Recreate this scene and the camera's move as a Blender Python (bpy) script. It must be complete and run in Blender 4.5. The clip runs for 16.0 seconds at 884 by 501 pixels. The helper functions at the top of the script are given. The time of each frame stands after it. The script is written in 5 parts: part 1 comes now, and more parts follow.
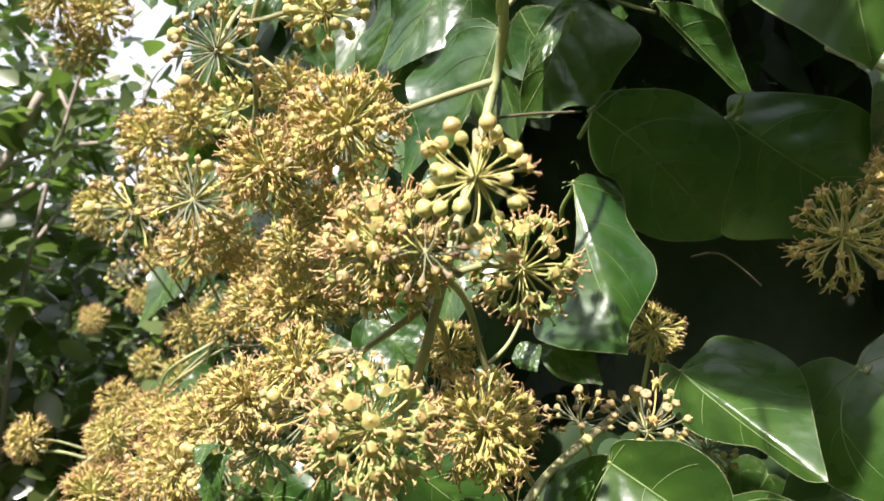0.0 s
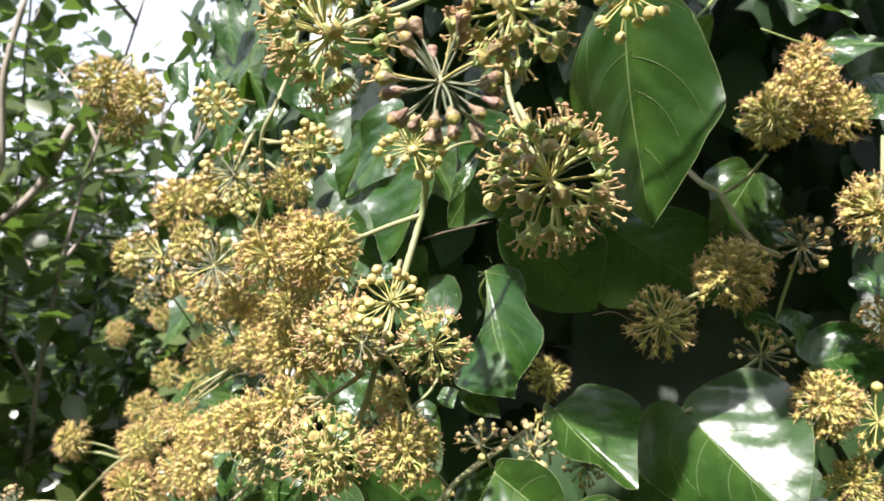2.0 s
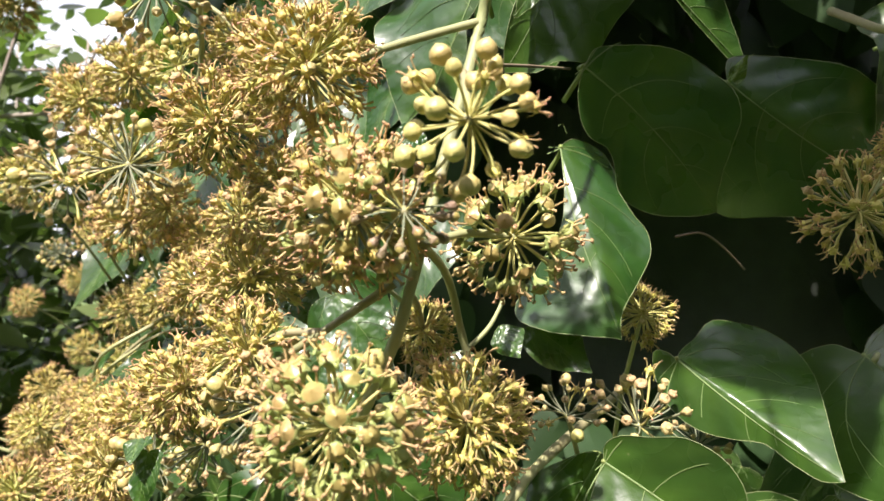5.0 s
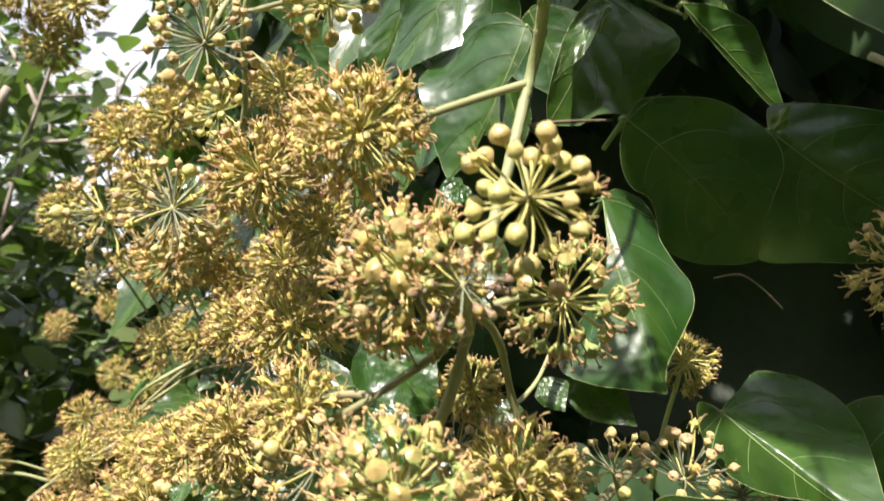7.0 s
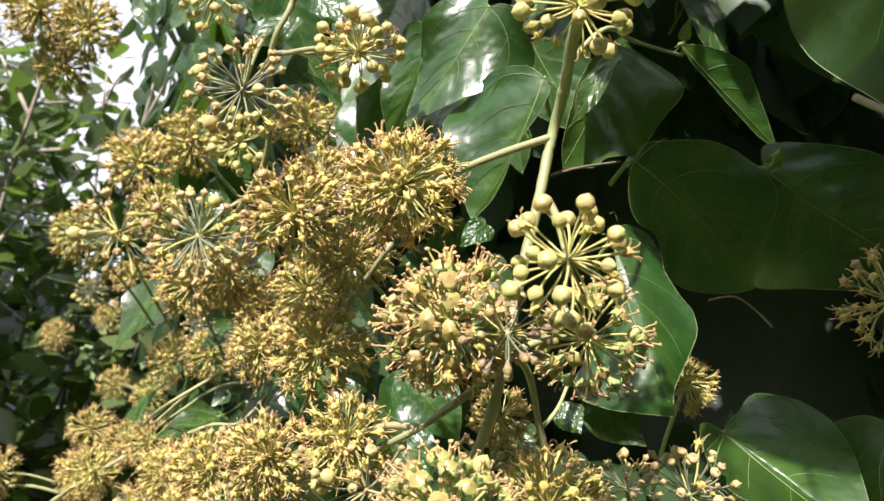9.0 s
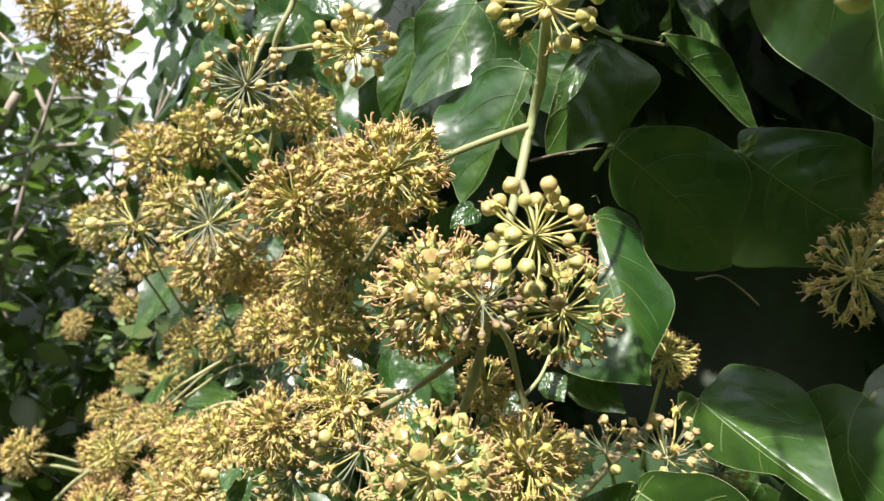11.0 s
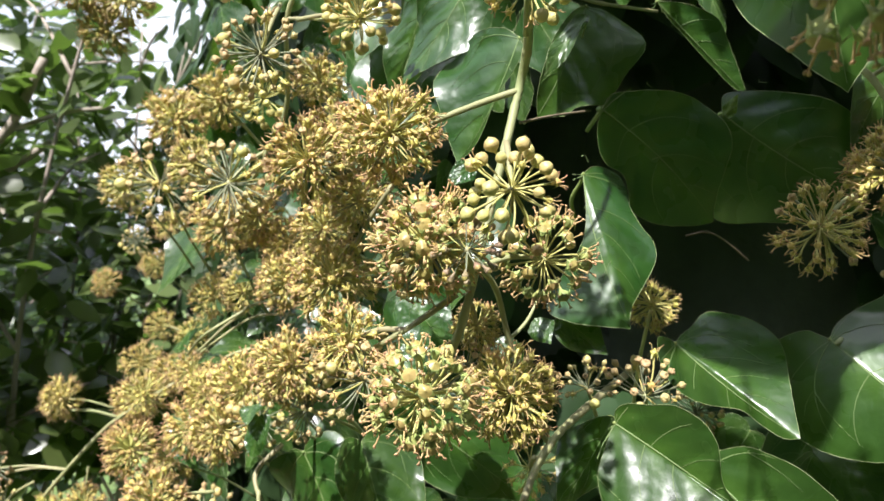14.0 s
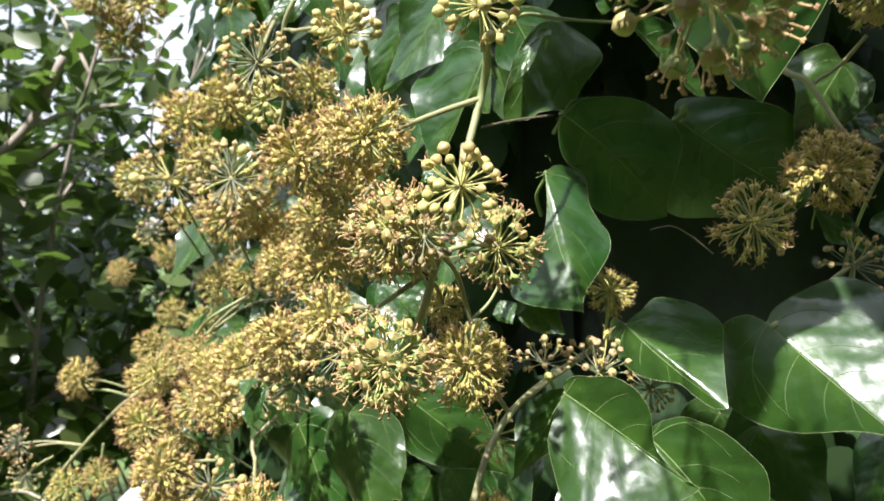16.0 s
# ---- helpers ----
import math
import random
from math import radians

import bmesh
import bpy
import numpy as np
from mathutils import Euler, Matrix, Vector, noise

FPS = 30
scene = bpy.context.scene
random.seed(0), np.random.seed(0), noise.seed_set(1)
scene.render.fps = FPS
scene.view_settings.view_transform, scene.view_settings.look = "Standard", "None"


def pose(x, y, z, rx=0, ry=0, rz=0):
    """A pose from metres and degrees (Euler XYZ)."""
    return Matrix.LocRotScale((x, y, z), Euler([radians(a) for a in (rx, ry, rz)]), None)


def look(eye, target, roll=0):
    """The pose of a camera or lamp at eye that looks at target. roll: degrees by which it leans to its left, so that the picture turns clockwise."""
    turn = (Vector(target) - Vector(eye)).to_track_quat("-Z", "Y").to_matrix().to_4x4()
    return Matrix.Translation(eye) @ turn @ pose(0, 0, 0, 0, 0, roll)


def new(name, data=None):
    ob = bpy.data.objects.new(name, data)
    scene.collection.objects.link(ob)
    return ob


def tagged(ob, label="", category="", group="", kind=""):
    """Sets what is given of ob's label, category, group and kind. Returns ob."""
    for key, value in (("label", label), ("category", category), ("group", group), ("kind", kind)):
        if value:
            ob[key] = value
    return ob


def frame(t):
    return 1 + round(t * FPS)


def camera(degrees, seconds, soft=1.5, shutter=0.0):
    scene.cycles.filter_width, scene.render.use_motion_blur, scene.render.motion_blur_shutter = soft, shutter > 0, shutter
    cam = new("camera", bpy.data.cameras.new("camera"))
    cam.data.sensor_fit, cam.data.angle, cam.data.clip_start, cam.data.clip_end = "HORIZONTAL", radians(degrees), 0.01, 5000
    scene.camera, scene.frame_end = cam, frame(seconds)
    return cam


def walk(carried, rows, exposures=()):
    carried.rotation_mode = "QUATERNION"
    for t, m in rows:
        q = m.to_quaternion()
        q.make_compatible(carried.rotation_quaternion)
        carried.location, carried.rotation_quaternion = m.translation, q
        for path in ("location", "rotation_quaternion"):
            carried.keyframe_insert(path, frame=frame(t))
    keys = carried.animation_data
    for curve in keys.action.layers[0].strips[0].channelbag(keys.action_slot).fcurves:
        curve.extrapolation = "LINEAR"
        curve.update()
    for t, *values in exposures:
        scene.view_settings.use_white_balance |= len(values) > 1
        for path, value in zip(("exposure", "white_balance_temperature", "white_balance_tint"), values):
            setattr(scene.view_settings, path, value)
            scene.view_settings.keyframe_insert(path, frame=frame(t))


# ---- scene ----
cam = camera(61.6, 16.0, shutter=0.4)
PATH = [
    (0, (0.005, -0.012, 1.502), (-0.016, 1.985, 1.595), 0.4),
    (0.5, (0.011, -0.028, 1.516), (-0.03, 1.969, 1.606), 0.4),
    (1, (0.019, -0.058, 1.526), (-0.01, 1.938, 1.661), 0.7),
    (1.5, (0.028, -0.106, 1.532), (-0.04, 1.891, 1.608), 1.3),
    (2, (0.037, -0.128, 1.534), (-0.008, 1.87, 1.628), 1.3),
    (2.5, (0.048, -0.145, 1.528), (-0.065, 1.851, 1.591), -0.2),
    (2.7, (0.045, -0.142, 1.507), (-0.143, 1.851, 1.501), -0.1),
    (2.8, (0.042, -0.136, 1.492), (-0.166, 1.855, 1.449), -0.3),
    (3, (0.035, -0.115, 1.484), (-0.175, 1.873, 1.4), -0.2),
    (3.2, (0.022, -0.092, 1.481), (-0.133, 1.898, 1.410), 0.1),
    (3.5, (0.012, -0.048, 1.475), (-0.132, 1.946, 1.43), -0.3),
    (3.8, (-0.004, -0.012, 1.472), (-0.005, 1.984, 1.463), 0.1),
    (4, (-0.006, 0.012, 1.477), (0.025, 2.011, 1.494), 0.3),
    (4.2, (-0.008, 0.014, 1.483), (0.092, 2.012, 1.507), 1.0),
    (4.5, (-0.001, 0.019, 1.495), (0.108, 2.016, 1.533), 1.2),
    (6.8, (-0.007, 0.022, 1.501), (0.06, 2.018, 1.609), 0.7),
    (7, (-0.009, 0.018, 1.509), (0.039, 2.015, 1.615), 1.2),
    (7.5, (-0.021, 0.016, 1.515), (0.052, 2.011, 1.628), 1.2),
    (8, (-0.026, 0.009, 1.516), (0.105, 2.002, 1.622), 0.4),
    (8.5, (-0.025, 0.006, 1.516), (0.095, 1.999, 1.629), 1.0),
    (9, (-0.025, -0.001, 1.52), (0.075, 1.994, 1.625), 1.0),
    (9.2, (-0.024, -0.002, 1.521), (0.069, 1.994, 1.615), 0.8),
    (11.3, (-0.014, -0.027, 1.516), (0.044, 1.971, 1.586), 0.5),
    (11.5, (-0.011, -0.031, 1.517), (0.037, 1.968, 1.579), 0.7),
    (12, (-0.008, -0.032, 1.518), (0.009, 1.968, 1.568), 0.7),
    (12.5, (-0.01, -0.037, 1.517), (-0.002, 1.963, 1.572), 0.9),
    (13, (-0.011, -0.041, 1.515), (0.0, 1.959, 1.543), 0.5),
    (13.5, (-0.008, -0.043, 1.515), (-0.032, 1.957, 1.546), 0.3),
    (14, (-0.009, -0.046, 1.512), (-0.002, 1.954, 1.491), 0.5),
    (14.5, (-0.005, -0.056, 1.512), (-0.011, 1.944, 1.475), 0.6),
    (15, (0.001, -0.062, 1.51), (-0.016, 1.937, 1.452), 0.1),
    (15.5, (0.007, -0.07, 1.506), (-0.018, 1.928, 1.441), 0.5),
    (16, (0.009, -0.082, 1.51), (-0.022, 1.918, 1.476), 0.9),
]
walk(cam, [(t, look(eye, target, roll)) for t, eye, target, roll in PATH],
     [(0, 1.09, 6400, 16), (2.5, 1.10, 6100, 16), (3.5, 1.13, 6150, 17), (4.5, 1.10, 6450, 18), (7, 0.94, 6480, 16), (9, 0.89, 6350, 15), (12, 0.91, 6200, 13), (16, 0.95, 6000, 12)])

# ---- world, sun, exposure ----
SUN_TRAVEL = Vector((0.27, 0.54, -0.79)).normalized()
world = bpy.data.worlds.new("sky")
scene.world = world
world.use_nodes = True
wn = world.node_tree
sky = wn.nodes.new("ShaderNodeTexSky")
sky.sky_type = "NISHITA"
sky.sun_disc = False
sky.sun_elevation = math.asin(-SUN_TRAVEL.z)
sky.sun_rotation = math.atan2(-SUN_TRAVEL.x, -SUN_TRAVEL.y)
sky.dust_density = 2.0
# thin bright cloud over the blue
cloud = wn.nodes.new("ShaderNodeTexNoise")
cloud.inputs["Scale"].default_value = 2.6
cloud.inputs["Detail"].default_value = 6
cover = wn.nodes.new("ShaderNodeMapRange")
cover.inputs["From Min"].default_value, cover.inputs["From Max"].default_value = 0.32, 0.60
cover.inputs["To Min"].default_value, cover.inputs["To Max"].default_value = 0.15, 0.9
veil = wn.nodes.new("ShaderNodeMix")
veil.data_type = "RGBA"
veil.inputs["B"].default_value = (10.8, 11.0, 11.4, 1)
wn.links.new(cloud.outputs["Fac"], cover.inputs["Value"])
# the veil is thick towards the horizon and thin overhead
where = wn.nodes.new("ShaderNodeTexCoord")
split = wn.nodes.new("ShaderNodeSeparateXYZ")
haze = wn.nodes.new("ShaderNodeMapRange")
haze.inputs["From Min"].default_value, haze.inputs["From Max"].default_value = 0.25, 0.75
haze.inputs["To Min"].default_value, haze.inputs["To Max"].default_value = 1.0, 0.68
thin = wn.nodes.new("ShaderNodeMath")
thin.operation = "MULTIPLY"
wn.links.new(where.outputs["Generated"], split.inputs[0])
wn.links.new(split.outputs["Z"], haze.inputs["Value"])
wn.links.new(haze.outputs[0], thin.inputs[0])
wn.links.new(cover.outputs[0], thin.inputs[1])
wn.links.new(thin.outputs[0], veil.inputs["Factor"])
wn.links.new(sky.outputs[0], veil.inputs["A"])
# thin cloud scatters the sunlight forward: a wide glow round the sun
toward = wn.nodes.new("ShaderNodeVectorMath")
toward.operation = "DOT_PRODUCT"
toward.inputs[1].default_value = -SUN_TRAVEL
wn.links.new(where.outputs["Generated"], toward.inputs[0])
ring = wn.nodes.new("ShaderNodeMapRange")
ring.interpolation_type = "SMOOTHERSTEP"
ring.inputs["From Min"].default_value, ring.inputs["From Max"].default_value = 0.72, 1.0
ring.inputs["To Min"].default_value, ring.inputs["To Max"].default_value = 0.0, 5.0
wn.links.new(toward.outputs["Value"], ring.inputs["Value"])
aureole = wn.nodes.new("ShaderNodeVectorMath")
aureole.operation = "MULTIPLY_ADD"
aureole.inputs[1].default_value = (1.0, 0.99, 0.96)
wn.links.new(ring.outputs[0], aureole.inputs[0])
wn.links.new(veil.outputs["Result"], aureole.inputs[2])
wn.links.new(aureole.outputs[0], wn.nodes["Background"].inputs[0])
wn.nodes["Background"].inputs[1].default_value = 0.08
sun = new("sun", bpy.data.lights.new("sun", "SUN"))
sun.data.energy = 5.1
sun.data.angle = radians(0.9)
sun.data.color = (1.0, 0.95, 0.86)
sun.matrix_world = look(Vector((0, 0, 5)), Vector((0, 0, 5)) + SUN_TRAVEL)
cam.data.dof.use_dof = True
cam.data.dof.focus_distance = 0.23
cam.data.dof.aperture_fstop = 30.0


# ---- materials ----
def mat(name, base, rough=0.5, vary=0.25, hue=0.03, scale=400.0, bump=0.15, translucent=0.0, trans_col=None, spec=0.5, second=None, second_amount=0.5, coat=0.0):
    """A principled surface with variation between pieces and at two scales within one."""
    m = bpy.data.materials.new(name)
    m.use_nodes = True
    nt = m.node_tree
    n, l = nt.nodes, nt.links
    p = n["Principled BSDF"]
    tc = n.new("ShaderNodeTexCoord")
    info = n.new("ShaderNodeObjectInfo")
    fine = n.new("ShaderNodeTexNoise")
    fine.inputs["Scale"].default_value = scale
    fine.inputs["Detail"].default_value = 3
    l.new(tc.outputs["Object"], fine.inputs["Vector"])
    broad = n.new("ShaderNodeTexNoise")
    broad.inputs["Scale"].default_value = scale * 0.15
    l.new(tc.outputs["Object"], broad.inputs["Vector"])
    mix = n.new("ShaderNodeMix")
    mix.data_type = "RGBA"
    sec = second or tuple(c * 0.55 for c in base)
    mix.inputs["A"].default_value = (*base, 1)
    mix.inputs["B"].default_value = (*sec, 1)
    ramp = n.new("ShaderNodeMapRange")
    ramp.inputs["From Min"].default_value = 0.35
    ramp.inputs["From Max"].default_value = 0.7
    ramp.inputs["To Max"].default_value = second_amount
    l.new(broad.outputs["Fac"], ramp.inputs["Value"])
    l.new(ramp.outputs[0], mix.inputs["Factor"])
    hsv = n.new("ShaderNodeHueSaturation")
    l.new(mix.outputs["Result"], hsv.inputs["Color"])
    r1 = n.new("ShaderNodeMapRange")
    r1.inputs["To Min"].default_value, r1.inputs["To Max"].default_value = 0.5 - hue, 0.5 + hue
    l.new(info.outputs["Random"], r1.inputs["Value"])
    l.new(r1.outputs[0], hsv.inputs["Hue"])
    add = n.new("ShaderNodeMath")
    add.operation = "MULTIPLY_ADD"
    l.new(fine.outputs["Fac"], add.inputs[0])
    add.inputs[1].default_value = vary
    add.inputs[2].default_value = 1.0 - vary * 0.5
    geo = n.new("ShaderNodeNewGeometry")
    isl = n.new("ShaderNodeMath")
    isl.operation = "MULTIPLY_ADD"
    l.new(geo.outputs["Random Per Island"], isl.inputs[0])
    isl.inputs[1].default_value = vary * 1.4
    isl.inputs[2].default_value = 1.0 - vary * 0.7
    prod = n.new("ShaderNodeMath")
    prod.operation = "MULTIPLY"
    l.new(add.outputs[0], prod.inputs[0])
    l.new(isl.outputs[0], prod.inputs[1])
    l.new(prod.outputs[0], hsv.inputs["Value"])
    l.new(hsv.outputs[0], p.inputs["Base Color"])
    p.inputs["Roughness"].default_value = rough
    p.inputs["Specular IOR Level"].default_value = spec
    p.inputs["Coat Weight"].default_value = coat
    p.inputs["Coat Roughness"].default_value = 0.15
    if bump:
        b = n.new("ShaderNodeBump")
        b.inputs["Strength"].default_value = bump
        b.inputs["Distance"].default_value = 0.2 / scale
        l.new(fine.outputs["Fac"], b.inputs["Height"])
        l.new(b.outputs[0], p.inputs["Normal"])
    if translucent:
        tr = n.new("ShaderNodeBsdfTranslucent")
        tint = n.new("ShaderNodeMix")
        tint.data_type = "RGBA"
        tint.blend_type = "MULTIPLY"
        tint.inputs["Factor"].default_value = 0.0
        tint.inputs["A"].default_value = (*(trans_col or base), 1)
        l.new(tint.outputs["Result"], tr.inputs["Color"])
        ms = n.new("ShaderNodeMixShader")
        ms.inputs[0].default_value = translucent
        l.new(p.outputs[0], ms.inputs[1])
        l.new(tr.outputs[0], ms.inputs[2])
        l.new(ms.outputs[0], n["Material Output"].inputs["Surface"])
    return m


M_BUD = mat("ivy_bud", (0.52, 0.47, 0.16), 0.45, 0.35, 0.02, 4, 0.1, second=(0.44, 0.31, 0.13), second_amount=0.9)
M_DISC = mat("flower_disc", (0.53, 0.46, 0.11), 0.5, 0.4, 0.018, 6, 0.2, second=(0.42, 0.32, 0.10), second_amount=0.8)
M_FILAMENT = mat("stamen", (0.66, 0.47, 0.22), 0.6, 0.35, 0.015, 8, 0.0, translucent=0.2, trans_col=(0.7, 0.5, 0.15))
M_ANTHER = mat("anther", (0.42, 0.24, 0.12), 0.7, 0.45, 0.03, 9, 0.0)
M_SPENT = mat("spent_head", (0.42, 0.33, 0.14), 0.55, 0.4, 0.025, 6, 0.25, second=(0.36, 0.25, 0.13), second_amount=0.8)
M_DOME = mat("flower_dome", (0.50, 0.42, 0.11), 0.45, 0.4, 0.02, 5, 0.1, second=(0.38, 0.25, 0.09), second_amount=0.9)
M_DARK = mat("dark_seed_head", (0.20, 0.135, 0.09), 0.5, 0.4, 0.03, 6, 0.25, second=(0.33, 0.23, 0.13), second_amount=0.9)
M_CUP = mat("flower_cup", (0.36, 0.42, 0.13), 0.45, 0.35, 0.02, 5, 0.1, second=(0.30, 0.31, 0.11), second_amount=0.8)
M_CAP = mat("orange_brown_cap", (0.36, 0.28, 0.09), 0.4, 0.35, 0.02, 5, 0.1, second=(0.40, 0.29, 0.11), second_amount=0.8)
M_PINK = mat("ripe_anther", (0.50, 0.32, 0.15), 0.6, 0.35, 0.02, 9, 0.0)
M_PEDICEL = mat("pedicel", (0.54, 0.50, 0.16), 0.55, 0.25, 0.02, 500, 0.15, second=(0.36, 0.31, 0.15))
M_PEDICEL_OLD = mat("old_pedicel", (0.22, 0.25, 0.15), 0.6, 0.25, 0.02, 500, 0.15, second=(0.20, 0.15, 0.10))
M_STEM = mat("ivy_stem", (0.34, 0.36, 0.16), 0.55, 0.25, 0.02, 220, 0.3, second=(0.30, 0.25, 0.15), second_amount=0.8)
M_WOOD = mat("old_wood", (0.20, 0.15, 0.10), 0.8, 0.4, 0.02, 90, 0.6)
M_VEIN = mat("leaf_vein", (0.17, 0.25, 0.08), 0.62, 0.15, 0.01, 300, 0.0)
M_PETIOLE = mat("petiole", (0.26, 0.33, 0.10), 0.5, 0.2, 0.02, 300, 0.1)


def leaf_material(name, base, second, trans_col, rough=0.25, translucent=0.22, scale=120.0):
    """A waxy blade: fine vein net and blotches in the leaf's own plane."""
    m = mat(name, base, rough, 0.3, 0.02, scale, 0.0, translucent, trans_col, 0.65, second, 0.9, 0.0)
    n, l = m.node_tree.nodes, m.node_tree.links
    p = n["Principled BSDF"]
    uv = n.new("ShaderNodeUVMap")
    who = n.new("ShaderNodeObjectInfo")
    tex_place = n.new("ShaderNodeVectorMath")
    tex_place.operation = "ADD"
    shift = n.new("ShaderNodeMath")
    shift.operation = "MULTIPLY"
    shift.inputs[1].default_value = 31.0
    l.new(who.outputs["Random"], shift.inputs[0])
    l.new(uv.outputs[0], tex_place.inputs[0])
    l.new(shift.outputs[0], tex_place.inputs[1])
    net = n.new("ShaderNodeTexVoronoi")
    net.feature = "DISTANCE_TO_EDGE"
    net.inputs["Scale"].default_value = 9
    l.new(tex_place.outputs[0], net.inputs["Vector"])
    line = n.new("ShaderNodeMapRange")
    line.inputs["From Max"].default_value = 0.09
    line.inputs["To Min"].default_value, line.inputs["To Max"].default_value = 1.0, 0.0
    l.new(net.outputs["Distance"], line.inputs["Value"])
    hsv = next(x for x in n if x.type == "HUE_SAT")
    veins = n.new("ShaderNodeMix")
    veins.data_type = "RGBA"
    dim = n.new("ShaderNodeMath")
    dim.operation = "MULTIPLY"
    dim.inputs[1].default_value = 0.05
    l.new(line.outputs[0], dim.inputs[0])
    l.new(dim.outputs[0], veins.inputs["Factor"])
    l.new(hsv.outputs[0], veins.inputs["A"])
    veins.inputs["B"].default_value = (0.16, 0.28, 0.07, 1)
    # paler along the midrib, with a few old scars
    parts = n.new("ShaderNodeSeparateXYZ")
    l.new(uv.outputs[0], parts.inputs[0])
    dist = n.new("ShaderNodeMath")
    dist.operation = "ABSOLUTE"
    l.new(parts.outputs["X"], dist.inputs[0])
    glow = n.new("ShaderNodeMapRange")
    glow.interpolation_type = "SMOOTHSTEP"
    glow.inputs["From Max"].default_value = 0.16
    glow.inputs["To Min"].default_value, glow.inputs["To Max"].default_value = 0.45, 0.0
    l.new(dist.outputs[0], glow.inputs["Value"])
    rib = n.new("ShaderNodeMix")
    rib.data_type = "RGBA"
    rib.inputs["B"].default_value = (base[0] * 2.3, base[1] * 1.8, base[2] * 1.6, 1)
    l.new(glow.outputs[0], rib.inputs["Factor"])
    l.new(veins.outputs["Result"], rib.inputs["A"])
    spots = n.new("ShaderNodeTexVoronoi")
    spots.inputs["Scale"].default_value = 7
    l.new(tex_place.outputs[0], spots.inputs["Vector"])
    speck = n.new("ShaderNodeMapRange")
    speck.inputs["From Min"].default_value, speck.inputs["From Max"].default_value = 0.025, 0.05
    speck.inputs["To Min"].default_value, speck.inputs["To Max"].default_value = 0.5, 0.0
    l.new(spots.outputs["Distance"], speck.inputs["Value"])
    worn = n.new("ShaderNodeMix")
    worn.data_type = "RGBA"
    worn.inputs["B"].default_value = (0.20, 0.21, 0.09, 1)
    l.new(speck.outputs[0], worn.inputs["Factor"])
    l.new(rib.outputs["Result"], worn.inputs["A"])
    l.new(worn.outputs["Result"], p.inputs["Base Color"])
    rise = n.new("ShaderNodeTexNoise")
    rise.inputs["Scale"].default_value = 4.0
    rise.inputs["Detail"].default_value = 2.0
    l.new(tex_place.outputs[0], rise.inputs["Vector"])
    both = n.new("ShaderNodeMath")
    both.operation = "MULTIPLY_ADD"
    l.new(line.outputs[0], both.inputs[0])
    both.inputs[1].default_value = 0.0
    # shallow dents and fine puckers between the veins
    pucker = n.new("ShaderNodeTexNoise")
    pucker.inputs["Scale"].default_value = 22.0
    pucker.inputs["Detail"].default_value = 3.0
    l.new(tex_place.outputs[0], pucker.inputs["Vector"])
    fine_rise = n.new("ShaderNodeMath")
    fine_rise.operation = "MULTIPLY_ADD"
    fine_rise.inputs[1].default_value = 0.07
    l.new(pucker.outputs["Fac"], fine_rise.inputs[0])
    l.new(rise.outputs["Fac"], fine_rise.inputs[2])
    # the blade swells between the side veins, which slant up from the midrib
    slant = n.new("ShaderNodeMath")
    slant.operation = "MULTIPLY_ADD"
    slant.inputs[1].default_value = -0.85
    l.new(dist.outputs[0], slant.inputs[0])
    l.new(parts.outputs["Y"], slant.inputs[2])
    lay = n.new("ShaderNodeCombineXYZ")
    l.new(slant.outputs[0], lay.inputs["X"])
    across = n.new("ShaderNodeMath")
    across.operation = "MULTIPLY"
    across.inputs[1].default_value = 0.45
    l.new(parts.outputs["X"], across.inputs[0])
    l.new(across.outputs[0], lay.inputs["Y"])
    l.new(shift.outputs[0], lay.inputs["Z"])
    swell = n.new("ShaderNodeTexNoise")
    swell.inputs["Scale"].default_value = 6.5
    swell.inputs["Detail"].default_value = 1.2
    l.new(lay.outputs[0], swell.inputs["Vector"])
    quilt = n.new("ShaderNodeMath")
    quilt.operation = "MULTIPLY_ADD"
    quilt.inputs[1].default_value = 0.40
    l.new(swell.outputs["Fac"], quilt.inputs[0])
    l.new(fine_rise.outputs[0], quilt.inputs[2])
    l.new(quilt.outputs[0], both.inputs[2])
    band = n.new("ShaderNodeMapRange")
    band.inputs["From Min"].default_value, band.inputs["From Max"].default_value = 0.38, 0.66
    band.inputs["To Min"].default_value, band.inputs["To Max"].default_value = 0.0, 0.55
    l.new(swell.outputs["Fac"], band.inputs["Value"])
    streak = n.new("ShaderNodeMix")
    streak.data_type = "RGBA"
    streak.inputs["B"].default_value = (second[0] * 0.8, second[1] * 0.85, second[2] * 0.8, 1)
    l.new(band.outputs[0], streak.inputs["Factor"])
    l.new(worn.outputs["Result"], streak.inputs["A"])
    l.new(streak.outputs["Result"], p.inputs["Base Color"])
    b = n.new("ShaderNodeBump")
    b.inputs["Strength"].default_value = 0.5
    b.inputs["Distance"].default_value = 0.003
    l.new(both.outputs[0], b.inputs["Height"])
    l.new(b.outputs[0], p.inputs["Normal"])
    l.new(b.outputs[0], p.inputs["Coat Normal"])
    # a dull wax bloom over the gloss
    p.inputs["Coat Weight"].default_value = 0.5
    p.inputs["Coat Roughness"].default_value = 0.45
    rr = n.new("ShaderNodeMapRange")
    rr.inputs["To Min"].default_value, rr.inputs["To Max"].default_value = rough * 0.8, rough * 1.5
    l.new(rise.outputs["Fac"], rr.inputs["Value"])
    l.new(rr.outputs[0], p.inputs["Roughness"])
    return m


